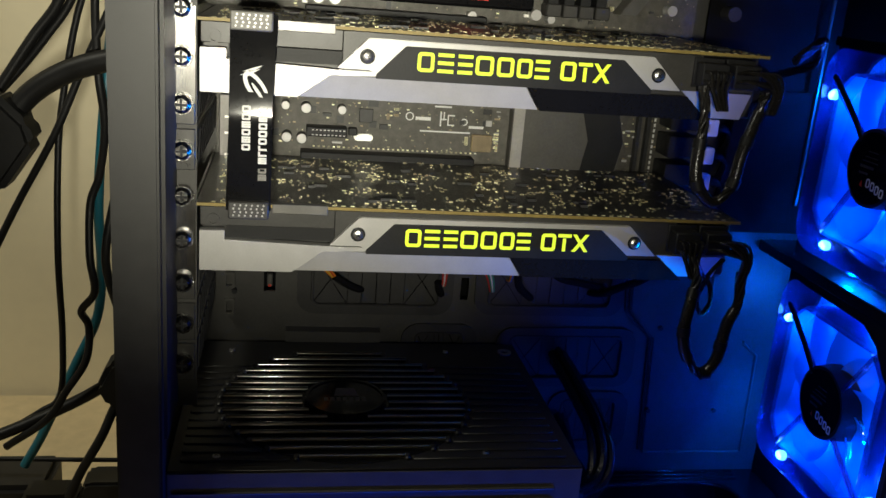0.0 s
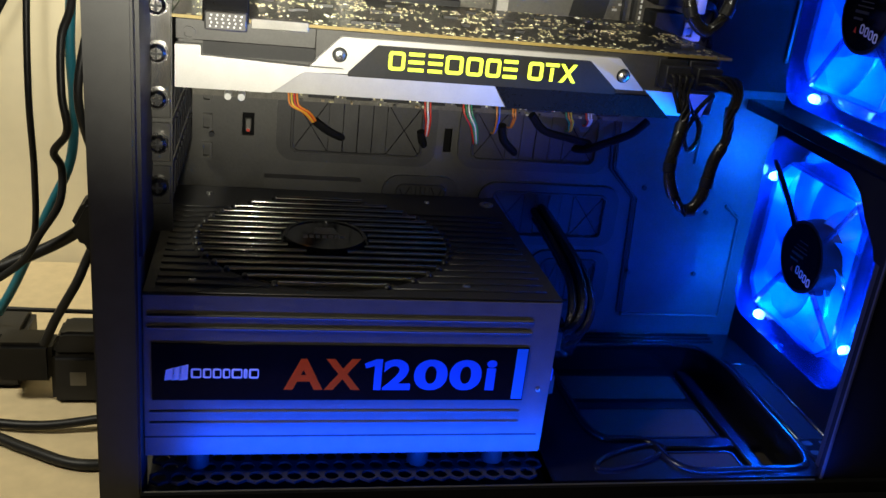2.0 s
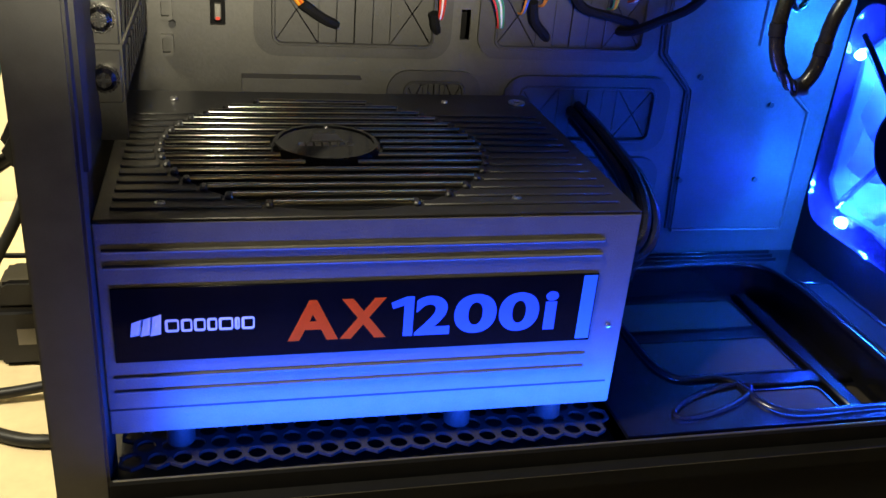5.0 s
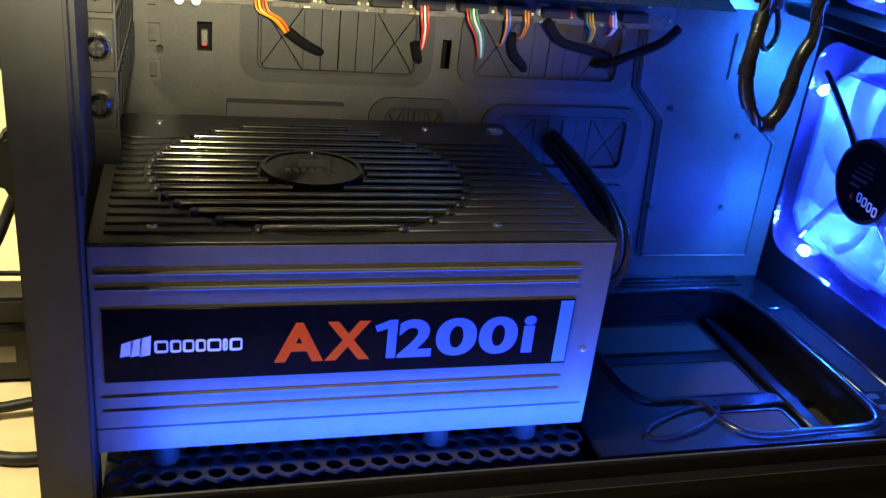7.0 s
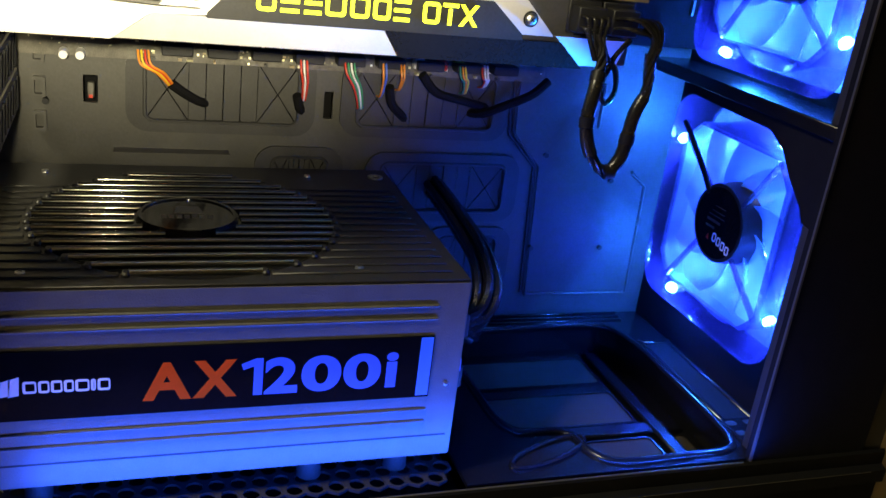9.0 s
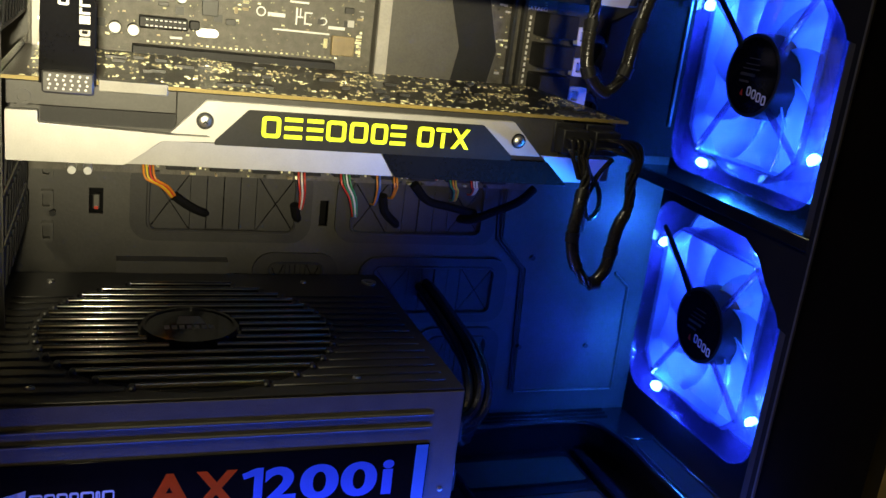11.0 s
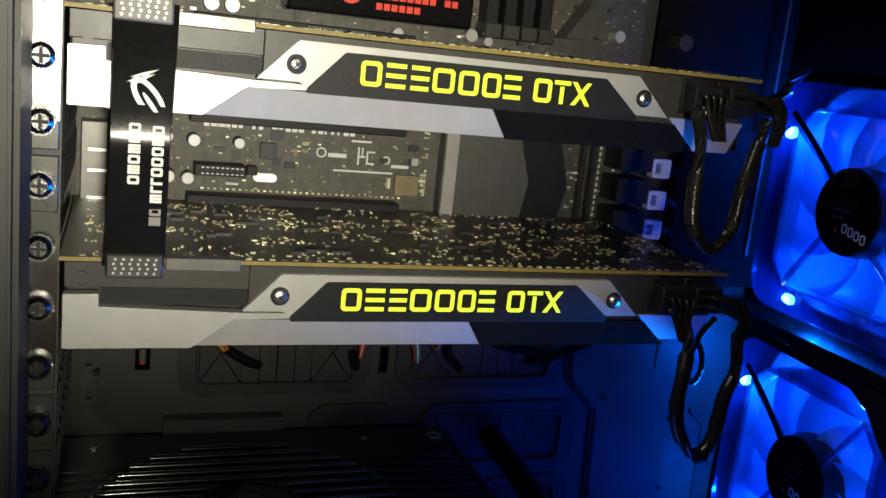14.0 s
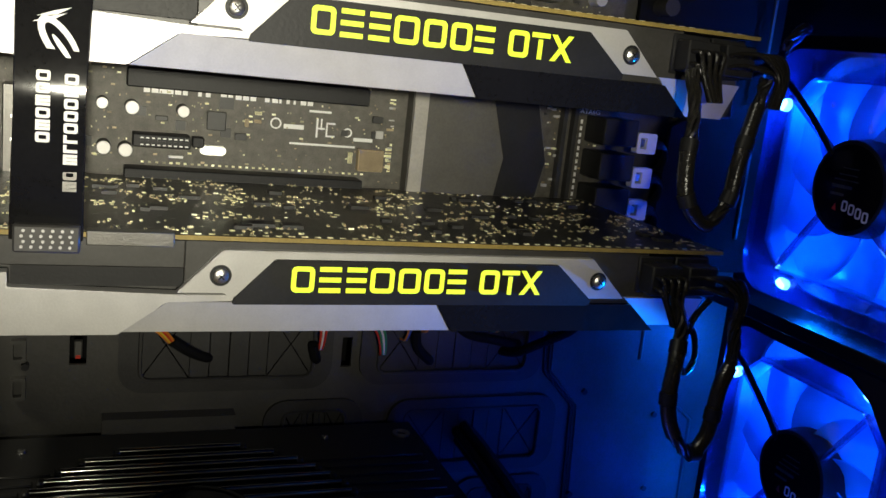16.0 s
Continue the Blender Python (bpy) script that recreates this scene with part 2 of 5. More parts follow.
def prism(poly, axis, d0, d1, bm=None, bevel=0.0):
    """A flat outline pushed from d0 to d1 along an axis: 'y' takes (x, z), 'z' takes (x, y), 'x' takes (y, z)."""
    out = bm or bmesh.new()
    one = bmesh.new()
    lay = {"y": lambda u, v, d: (u, d, v), "z": lambda u, v, d: (u, v, d), "x": lambda u, v, d: (d, u, v)}[axis]
    a = [one.verts.new(lay(u, v, d0)) for u, v in poly]
    b = [one.verts.new(lay(u, v, d1)) for u, v in poly]
    k = len(poly)
    one.faces.new(a)
    one.faces.new(b[::-1])
    for i in range(k):
        one.faces.new((a[i], b[i], b[(i + 1) % k], a[(i + 1) % k]))
    if bevel:
        bmesh.ops.recalc_face_normals(one, faces=one.faces)
        bmesh.ops.bevel(one, geom=one.edges[:], offset=bevel, segments=2, affect="EDGES")
    return merge(out, one)


def ring(outer, inner, axis, d0, d1, bm=None):
    """A plate between two outlines with as many corners each: a frame with a hole through it."""
    bm = bm or bmesh.new()
    lay = {"y": lambda u, v, d: (u, d, v), "z": lambda u, v, d: (u, v, d), "x": lambda u, v, d: (d, u, v)}[axis]
    v = [[bm.verts.new(lay(a, b, d)) for a, b in some] for some in (outer, inner) for d in (d0, d1)]
    k = len(outer)
    for i in range(k):
        j = (i + 1) % k
        for p, q in ((v[0], v[2]), (v[1], v[3]), (v[0], v[1]), (v[2], v[3])):
            bm.faces.new((p[i], p[j], q[j], q[i]))
    return bm


def rounded(x0, x1, z0, z1, r, n=5):
    out = []
    for cx, cz, a0 in ((x1 - r, z1 - r, 0), (x0 + r, z1 - r, 90), (x0 + r, z0 + r, 180), (x1 - r, z0 + r, 270)):
        out += [(cx + r * math.cos(radians(a0 + 90 * k / n)), cz + r * math.sin(radians(a0 + 90 * k / n))) for k in range(n + 1)]
    return out


def circle(cx, cz, r, n=32, start=0.0):
    return [(cx + r * math.cos(start + 2 * math.pi * k / n), cz + r * math.sin(start + 2 * math.pi * k / n)) for k in range(n)]


def lettering(name, text, material, parent, x0, z0, x1, z1, y, label="", bold=0.0):
    """Raised print of readable characters on a face that looks to -y, fitted between two corners."""
    data = bpy.data.curves.new("scrap", "FONT")
    data.body, data.extrude, data.offset = text, 0.004, bold
    ob = new("scrap", data)
    bpy.context.view_layer.update()
    me = bpy.data.meshes.new_from_object(ob.evaluated_get(bpy.context.evaluated_depsgraph_get()))
    bpy.data.objects.remove(ob)
    xs, ys = [v.co.x for v in me.vertices], [v.co.y for v in me.vertices]
    lo, hi = (min(xs), min(ys)), (max(xs), max(ys))
    bm = bmesh.new()
    for v in me.vertices:
        u, w = (v.co.x - lo[0]) / (hi[0] - lo[0]), (v.co.y - lo[1]) / (hi[1] - lo[1])
        v.co = (x0 + u * (x1 - x0), y - 0.4 * v.co.z, z0 + w * (z1 - z0))
    bm.from_mesh(me)
    return part(name, bm, material, parent, label)


def screw(name, x, y, z, r, parent=None, out=(0, -1, 0), label="nickel cross-head screw", group=""):
    """A domed cross-head screw whose head looks along out."""
    o, p = Vector(out), Vector((x, y, z))
    bm = rod(p, p + o * 0.5 * r, r, 0.92 * r, 20)
    rod(p + o * 0.5 * r, p + o * 0.72 * r, 0.92 * r, 0.5 * r, 20, bm)
    s = o.orthogonal().normalized()
    if parent is None:
        top = thing(name, x, y, z, label, "screw", group)
        part("head", bm, CHROME, top)
    else:
        top = part(name, bm, CHROME, parent)
    cross = bmesh.new()
    for way in (s, o.cross(s)):
        c = p + o * 0.7 * r
        w = o.cross(way)
        vs = [c + way * a * 0.5 * r + w * b * 0.1 * r + o * d * r for d in (0, 0.05) for a, b in ((-1, -1), (1, -1), (1, 1), (-1, 1))]
        v = [cross.verts.new(q) for q in vs]
        for f in ((0, 1, 2, 3), (4, 5, 6, 7), (0, 1, 5, 4), (1, 2, 6, 5), (2, 3, 7, 6), (3, 0, 4, 7)):
            cross.faces.new([v[i] for i in f])
    part("cross_slot", cross, DARK, top)
    return top


def clear_plastic(name, colour, rough, see=0.3):
    """Clear tinted plastic that scatters the light of the lamps inside it."""
    m = bpy.data.materials.new(name)
    m.use_nodes = True
    nt = m.node_tree
    out = nt.nodes["Material Output"]
    nt.nodes.remove(nt.nodes["Principled BSDF"])
    tl, tr, gl, df = (nt.nodes.new("ShaderNodeBsdf" + k) for k in ("Translucent", "Transparent", "Glossy", "Diffuse"))
    tex, bump = nt.nodes.new("ShaderNodeTexNoise"), nt.nodes.new("ShaderNodeBump")
    at = nt.nodes.new("ShaderNodeTexCoord")
    nt.links.new(at.outputs["Object"], tex.inputs["Vector"])
    tex.inputs["Scale"].default_value, tex.inputs["Detail"].default_value, tex.inputs["Distortion"].default_value = 28, 2, 0.8
    bump.inputs["Strength"].default_value, bump.inputs["Distance"].default_value = 0.5, 0.004
    nt.links.new(tex.outputs["Fac"], bump.inputs["Height"])
    for n in (tl, gl, df):
        nt.links.new(bump.outputs[0], n.inputs["Normal"])
    tl.inputs[0].default_value = df.inputs[0].default_value = (*colour, 1)
    tr.inputs[0].default_value = (0.6, 0.75, 1, 1)
    gl.inputs["Roughness"].default_value = rough
    gl.inputs[0].default_value = (0.9, 0.95, 1, 1)
    mixes = [nt.nodes.new("ShaderNodeMixShader") for _ in range(3)]
    for mix, fac, a, b in zip(mixes, (0.4, see, 0.22), (tl, mixes[0], mixes[1]), (df, tr, gl)):
        mix.inputs[0].default_value = fac
        nt.links.new(a.outputs[0], mix.inputs[1])
        nt.links.new(b.outputs[0], mix.inputs[2])
    nt.links.new(mixes[2].outputs[0], out.inputs["Surface"])
    return m


DIM = clear_plastic("smoky_clear_fan_frame", (0.002, 0.08, 0.32), 0.12, 0.7)
CLEAR = clear_plastic("clear_blue_fan_plastic", (0.01, 0.8, 0.95), 0.06)

# ---- the room ----
bm = box(-160, 200, 42, 48, -60, 220)
solid("wall_back", bm, WALL, "cream painted wall behind the computer", "wall", kind="structure")
solid("wall_left", box(-166, -160, -260, 48, -60, 220), WALL, "cream painted side wall", "wall", kind="structure")
solid("wall_right", box(200, 206, -260, 48, -60, 220), WALL, "cream painted side wall", "wall", kind="structure")
solid("wall_front", box(-166, 206, -266, -260, -60, 220), WALL, "cream painted wall behind the camera", "wall", kind="structure")
solid("ceiling", box(-166, 206, -266, 48, 220, 226), WALL, "plain cream ceiling", "ceiling", kind="structure")
solid("floor", box(-166, 206, -266, 48, -66, -60), WOOD, "pale wooden floor", "floor", kind="structure")

top = thing("desk", 10, 0, -60, "pale wooden table top that carries the computer", "desk")
part("tabletop", box(-90, 120, -22, 41.5, -11.2, -8.0, 0.3), WOOD, top)
for lx in (-84, 114):
    for ly in (-17, 36):
        part("leg", box(lx - 2.5, lx + 2.5, ly - 2.5, ly + 2.5, -60, -11.2, 0.2), WOOD, top)

# ---- the computer case ----
case = thing("computer_case", 18, 8, -8.0, "open black steel tower case with its side panel removed", "computer case")


def holed_plate(x0, x1, z0, z1, y0, y1, holes):
    """A sheet in the x-z plane with square openings cut through it."""
    xs = sorted({x0, x1, *(h[0] for h in holes), *(h[1] for h in holes)})
    zs = sorted({z0, z1, *(h[2] for h in holes), *(h[3] for h in holes)})
    bm = bmesh.new()
    gone = {(i, j) for i in range(len(xs) - 1) for j in range(len(zs) - 1) for h in holes if h[0] <= xs[i] and xs[i + 1] <= h[1] and h[2] <= zs[j] and zs[j + 1] <= h[3]}
    vert = {}

    def v(i, j, y):
        if (i, j, y) not in vert:
            vert[i, j, y] = bm.verts.new((xs[i], y, zs[j]))
        return vert[i, j, y]

    solid_at = lambda i, j: 0 <= i < len(xs) - 1 and 0 <= j < len(zs) - 1 and (i, j) not in gone  # noqa: E731
    for i in range(len(xs) - 1):
        for j in range(len(zs) - 1):
            if not solid_at(i, j):
                continue
            for y in (y0, y1):
                bm.faces.new((v(i, j, y), v(i + 1, j, y), v(i + 1, j + 1, y), v(i, j + 1, y)))
            for di, dj, a, b in ((-1, 0, (i, j), (i, j + 1)), (1, 0, (i + 1, j), (i + 1, j + 1)), (0, -1, (i, j), (i + 1, j)), (0, 1, (i, j + 1), (i + 1, j + 1))):
                if not solid_at(i + di, j + dj):
                    bm.faces.new((v(*a, y0), v(*b, y0), v(*b, y1), v(*a, y1)))
    return bm


GROMMETS = ((5.8, 15.5, 10.2, 14.6), (16.9, 26.8, 10.3, 14.6), (18.6, 28.1, 5.3, 9.45), (12.4, 17.3, 6.6, 9.6), (22.6, 28.2, 0.6, 4.9))
SLOTS = ((3.8, 4.5, 11.55, 12.95), (16.0, 16.5, 11.2, 12.7), (29.7, 30.4, 11.85, 13.4))
tray = part("motherboard_tray", holed_plate(-0.3, 39.5, -1.5, 46, 15.9, 16.1, [(a + 0.9, b - 0.9, c + 0.6, d - 0.6) for a, b, c, d in GROMMETS] + list(SLOTS)), STEEL, case)
for a, b, c, d in GROMMETS:
    g = part("cable_grommet", ring(rounded(a, b, c, d, 1.1), rounded(a + 0.95, b - 0.95, c + 0.62, d - 0.62, 0.45), "y", 15.7, 15.94), RUBBER, case, "split rubber cable grommet")
    bead = [(u, 15.72, v) for u, v in rounded(a + 0.92, b - 0.92, c + 0.6, d - 0.6, 0.45)]
    part("bead", tube([*bead, bead[0]], 0.1, 6, steps=1), RUBBER, g)
    x0, x1, z0, z1 = a + 0.97, b - 0.97, c + 0.64, d - 0.64
    e = min(2.1, (x1 - x0) * 0.3)
    w = (x1 - x0 - 2 * e) / 4
    for k in range(4):
        flap = box(x0 + e + k * w + 0.018, x0 + e + (k + 1) * w - 0.018, 15.86 + 0.05 * (k % 2), 15.92 + 0.05 * (k % 2), z0 + 0.02, z1 - 0.02, 0.015)
        part("flap", flap, RUBBER, g)
    for u0, u1 in ((x0, x0 + e), (x1 - e, x1)):
        um, vm, q = (u0 + u1) / 2, (z0 + z1) / 2, 0.04
        for tri in (((u0 + q, z1), (u1 - q, z1), (um, vm + q)), ((u0 + q, z0), (u1 - q, z0), (um, vm - q)), ((u0, z0 + q), (u0, z1 - q), (um - q, vm)), ((u1, z0 + q), (u1, z1 - q), (um + q, vm))):
            part("flap", prism(tri, "y", 15.88, 15.94), RUBBER, g)
# Dark discs stand in for the shade inside open holes.
for x, z in ((29.6, 3.6), (29.6, 9.6), (34.4, 3.6), (2.07, 11.6), (34.3, 8.1)):
    part("hole_disc", rod((x, 15.5, z), (x, 15.91, z), 0.16), DARK, case)
part("raised_panel", prism([(27.0, 17.5), (27.3, 10.8), (29.15, 8.8), (29.6, 0.45), (36.95, 0.35), (36.8, 7.7), (35.7, 8.7), (32.8, 11.3), (32.75, 17.5)], "y", 15.62, 15.92, bevel=0.12), STEEL, case)
part("panel_edge", tube([(29.7, 15.66, 0.42), (36.92, 15.66, 0.36), (36.78, 15.66, 7.7), (35.7, 15.66, 8.6)], 0.13, 8, steps=1), STEEL, case)
part("panel_edge", tube([(32.8, 15.66, 11.4), (32.77, 15.66, 14.0)], 0.13, 8, steps=1), STEEL, case)
part("seam_groove", tube([(26.7, 15.86, 15.5), (27.15, 15.86, 10.75), (29.05, 15.86, 8.8), (29.5, 15.86, 0.5)], 0.13, 6, steps=1), DARK, case)
part("psu_clamp", prism([(15.05, 8.4), (15.05, 9.25), (15.9, 9.25), (15.9, 8.4)], "x", 5.2, 11.0), STEEL, case)
for z in (10.6, 12.3, 14.0):
    part("tray_hook", ring(rounded(1.5, 2.1, z - 0.5, z + 0.5, 0.08, 2), rounded(1.6, 1.95, z - 0.36, z + 0.36, 0.05, 2), "y", 15.5, 15.9), STEEL, case)
latch = part("slot_latch", box(3.98, 4.32, 16.3, 16.6, 11.7, 12.5, 0.05), GREYTAB, case, "small pale latch behind a tray slot")
part("latch_tip", box(4.05, 4.25, 16.25, 16.31, 11.7, 11.85), WIRES["red"], latch, "red latch tip")
# Blackened so that the tray slots look dark inside.
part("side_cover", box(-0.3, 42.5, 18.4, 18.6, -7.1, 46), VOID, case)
part("tray_foot", box(-0.3, 42.5, 15.9, 16.1, -7.1, -1.5), FRAME, case)
# Plate widened to the front wall to keep fan light off the tray.
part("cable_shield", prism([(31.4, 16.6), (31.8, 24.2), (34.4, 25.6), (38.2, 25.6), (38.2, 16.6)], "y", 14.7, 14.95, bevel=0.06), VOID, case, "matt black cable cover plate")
# No plate known here: sheet added to keep the upper tray dark.
part("upper_dark_sheet", box(29.4, 38.2, 15.3, 15.5, 25.5, 46), VOID, case, "added matt black sheet")
part("roof_panel", box(-1.9, 44, -1, 18.6, 46, 46.6), FRAME, case)
part("base_panel", box(-1.9, 44, -0.8, 18.6, -7.4, -7.1), FRAME, case)
for fx in (3, 38):
    for fy in (1.2, 15.5):
        part("foot", rod((fx, fy, -8.0), (fx, fy, -7.4), 1.5, 1.3, 20), RUBBER, case)

# rear wall with the slot brackets
part("rear_panel", box(-0.7, -0.5, 1.0, 18.4, 28, 46), STEEL, case)
part("rear_panel", box(-0.7, -0.5, 1.0, 18.4, -1.2, 0.1), STEEL, case)
part("rear_panel", box(-0.7, -0.5, 14.95, 18.4, 0.1, 28), STEEL, case)
part("rear_panel", box(-0.7, -0.5, 1.0, 14.95, 0.1, 11.2), STEEL, case)
part("corner_pillar", box(-1.9, -0.02, -1.0, 1.4, -7.4, 46.4, 0.1, seg=2), FRAME, case)
part("pillar_lip", box(-0.02, 0.14, -0.3, 3.75, 10.4, 46), FRAME, case)
part("slot_rail", box(-0.14, 1.0, 3.62, 3.8, 10.1, 40), STEEL, case)
screw("screw", -0.62, -1.0, -2.45, 0.24, case)
SLOT_Z = [12.42 + 2.032 * k for k in range(13)]
for k, z in enumerate(SLOT_Z):
    if k in (3, 4, 7, 8):
        continue
    cover = thing("slot_cover", 0.5, 9, z, "grey vented expansion slot cover screwed to the rear rail", "slot cover", "slot covers")
    part("tab", box(0.0, 0.94, 3.44, 3.6, z - 0.92, z + 0.92, 0.04), TAB, cover)
    plate = box(0.86, 0.96, 3.6, 14.8, z - 0.92, z + 0.92)
    part("plate", plate, STEEL, cover)
    for j in range(9):
        y = 4.4 + j * 1.1
        part("vent_ridge", prism([(y, z - 0.7), (y + 0.28, z - 0.7), (y + 1.1, z + 0.7), (y + 0.82, z + 0.7)], "x", 0.95, 1.04), DARK, cover)
for k, z in enumerate(SLOT_Z):
    s = thing("slot_screw", 0.4, 3.4, z, "nickel thumb screw with knurled rim on a slot tab", "screw", "slot screws")
    part("rim", rod((0.4, 3.44, z), (0.4, 3.12, z), 0.46, 0.46, 24), SCREW, s)
    part("dome", rod((0.4, 3.12, z), (0.4, 2.98, z), 0.4, 0.26, 20), SCREW, s)
    knurl = bmesh.new()
    for j in range(20):
        a = 2 * math.pi * j / 20
        box(-0.025, 0.025, -0.14, 0.14, -0.02, 0.03, bm=knurl)
        bmesh.ops.transform(knurl, matrix=Matrix.Translation((0.4 + 0.46 * math.sin(a), 3.28, z + 0.46 * math.cos(a))) @ Matrix.Rotation(a, 4, "Y"), verts=knurl.verts[-8:])
    part("knurling", knurl, SCREW, s)
    cross = box(0.16, 0.64, 2.93, 2.985, z - 0.05, z + 0.05)
    box(0.35, 0.45, 2.935, 2.99, z - 0.24, z + 0.24, bm=cross)
    part("cross_slot", cross, DARK, s)

# bottom: sill, honeycomb vent and drive pocket
part("sill", prism([(-1.02, -1.28), (-1.12, -1.2), (-1.25, -1.34), (-1.25, -2.05), (-1.65, -2.2), (-1.65, -2.95), (-1.3, -3.05), (-1.3, -7.4), (-1.02, -7.4)], "x", -0.02, 44), VOID, case)
# Paler tubes carry the highlight along each edge of the black sill.
part("sill_edge_highlight", tube([(0.1, -1.12, -1.24), (20, -1.12, -1.24), (35, -1.12, -1.24)], 0.05, 6, steps=1), GREYTAB, case)
part("sill_edge_highlight", tube([(0.1, -1.62, -2.24), (20, -1.62, -2.24), (43, -1.62, -2.24)], 0.04, 6, steps=1), STEEL, case)


def honeycomb(x0, x1, y0, y1, z, pitch, hole):
    """A sheet of joined hexagon cells with round openings."""
    bm = bmesh.new()
    row = pitch * math.sqrt(3) / 2
    for j in range(int((y1 - y0) / row)):
        for i in range(int((x1 - x0) / pitch)):
            cx, cy = x0 + pitch * (i + 0.5 + 0.5 * (j % 2)), y0 + row * (j + 0.5)
            outer = circle(cx, cy, pitch / math.sqrt(3), 12, math.pi / 6)
            outer = [(cx + (u - cx) * (1 if k % 2 == 0 else math.cos(math.pi / 6)), cy + (w - cy) * (1 if k % 2 == 0 else math.cos(math.pi / 6))) for k, (u, w) in enumerate(outer)]
            ring(outer, circle(cx, cy, hole, 12, math.pi / 6), "z", z - 0.14, z, bm)
    return bm


part("floor_vent", honeycomb(0.2, 19.8, -0.42, 6.4, -1.2, 0.92, 0.36), FRAME, case, "black honeycomb vent under the power supply")
part("vent_filter", box(0, 20.5, -0.8, 15.8, -2.6, -2.5), DARK, case)
part("floor_plate", box(-0.4, 20.3, 6.4, 15.9, -1.4, -1.2), FRAME, case)
RIM = curve([(23.4, 13.9, 0), (23.42, 9.5, 0), (23.5, 6.7, 0), (23.62, 4.2, 0), (24.25, 3.0, 0), (25.3, 2.82, 0), (26.25, 2.76, 0), (27.0, 2.2, 0), (27.3, 0.85, 0), (27.95, 0.0, 0), (29.1, -0.3, 0), (31.8, -0.2, 0), (34.6, -0.1, 0), (35.5, 0.7, 0), (35.75, 2.7, 0), (35.8, 7.5, 0), (35.75, 11.3, 0), (34.3, 14.05, 0), (28.1, 14.05, 0), (23.6, 14.0, 0)], 5)


def holed_floor(outer, inner, z, thick):
    """A level sheet with one opening cut through it."""
    bm = bmesh.new()
    edges = []
    for loop in (outer, inner):
        v = [bm.verts.new((x, y, z)) for x, y in loop]
        edges += [bm.edges.new((v[i], v[(i + 1) % len(v)])) for i in range(len(v))]
    bmesh.ops.triangle_fill(bm, edges=edges, use_beauty=True)
    out = bmesh.ops.extrude_face_region(bm, geom=bm.faces[:])
    bmesh.ops.translate(bm, vec=(0, 0, -thick), verts=[g for g in out["geom"] if isinstance(g, bmesh.types.BMVert)])
    return bm


edge = [(p.x, p.y) for p in RIM]
part("floor_plate", holed_floor([(20.3, -0.85), (39.4, -0.85), (39.4, 15.88), (20.3, 15.88)], edge, -1.2, 0.2), FLOOR_GLOSS, case)
loop = [(p.x, p.y, -1.2) for p in RIM]
part("pocket_lip", tube([*loop, loop[0]], 0.24, 10, steps=1), FLOOR_GLOSS, case, "rolled glossy edge of the drive pocket")
mid = Vector((30.0, 7.0))
grown = [(x + 0.12 * (Vector((x, y)) - mid).normalized().x, y + 0.12 * (Vector((x, y)) - mid).normalized().y) for x, y in edge]
part("pocket_wall", ring(grown, edge, "z", -3.4, -1.22), FLOOR_GLOSS, case)
part("pocket_floor", box(20.3, 36.4, -0.7, 15.88, -3.6, -3.4), FLOOR_GLOSS, case)
# Brown sheets laid on the uncut pocket floor paint in its dim openings.
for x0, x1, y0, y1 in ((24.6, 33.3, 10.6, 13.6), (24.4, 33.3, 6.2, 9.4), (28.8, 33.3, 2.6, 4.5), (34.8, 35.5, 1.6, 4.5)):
    part("floor_opening_sheet", prism(rounded(x0, x1, y0, y1, 0.3, 4), "z", -3.4, -3.38), BROWN_SHEET, case, "dull brown sheet drawn for a floor opening")
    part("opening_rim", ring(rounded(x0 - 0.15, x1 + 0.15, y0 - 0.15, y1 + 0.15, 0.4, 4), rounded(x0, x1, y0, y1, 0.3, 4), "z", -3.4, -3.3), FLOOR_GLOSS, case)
part("pocket_bar", box(33.7, 34.55, 0.6, 13.9, -3.4, -3.02, 0.12), FLOOR_GLOSS, case)
part("pocket_bar", box(27.6, 35.6, 4.8, 5.8, -3.4, -3.12, 0.1), FLOOR_GLOSS, case)
for k in range(3):
    part("tray_step", box(23.6, 36.5, 14.6 + 0.42 * k, 14.72 + 0.42 * k, -1.2, -1.08 + 0.05 * k, 0.03), FLOOR_GLOSS, case)
c, s = math.cos(0.38), math.sin(0.38)
lens = [(25.2 + c * u - s * v, 1.05 + s * u + c * v) for u, v in ((2.3 * math.cos(2 * math.pi * k / 28), 0.62 * math.sin(2 * math.pi * k / 28)) for k in range(28))]
# Floor is uncut here: a black disc gives the depth of the oblong hole.
part("oblong_hole_disc", prism(lens, "z", -1.25, -1.17), GLOSSY, case, "dark oblong disc for the cable hole")
rim = [(25.2 + (a - 25.2) * 1.06, 1.05 + (b - 1.05) * 1.06, -1.13) for a, b in lens]
part("hole_rim", tube([*rim, rim[0]], 0.15, 8, steps=1), FLOOR_GLOSS, case, "rolled rim of the cable hole")
part("front_rail", box(36.0, 36.35, 2.4, 11.6, -1.6, -1.02, 0.1), FLOOR_GLOSS, case)
part("front_rail", box(37.9, 38.25, 2.4, 11.6, -1.6, -1.02, 0.1), FLOOR_GLOSS, case)
part("front_rail", box(36.0, 38.25, 11.2, 11.7, -1.6, -1.0, 0.1), FLOOR_GLOSS, case)
# Black sheet painted in for the dim gap between the rails.
part("front_gap_shade", box(36.3, 38.0, 2.6, 11.3, -1.19, -1.15), VOID, case)
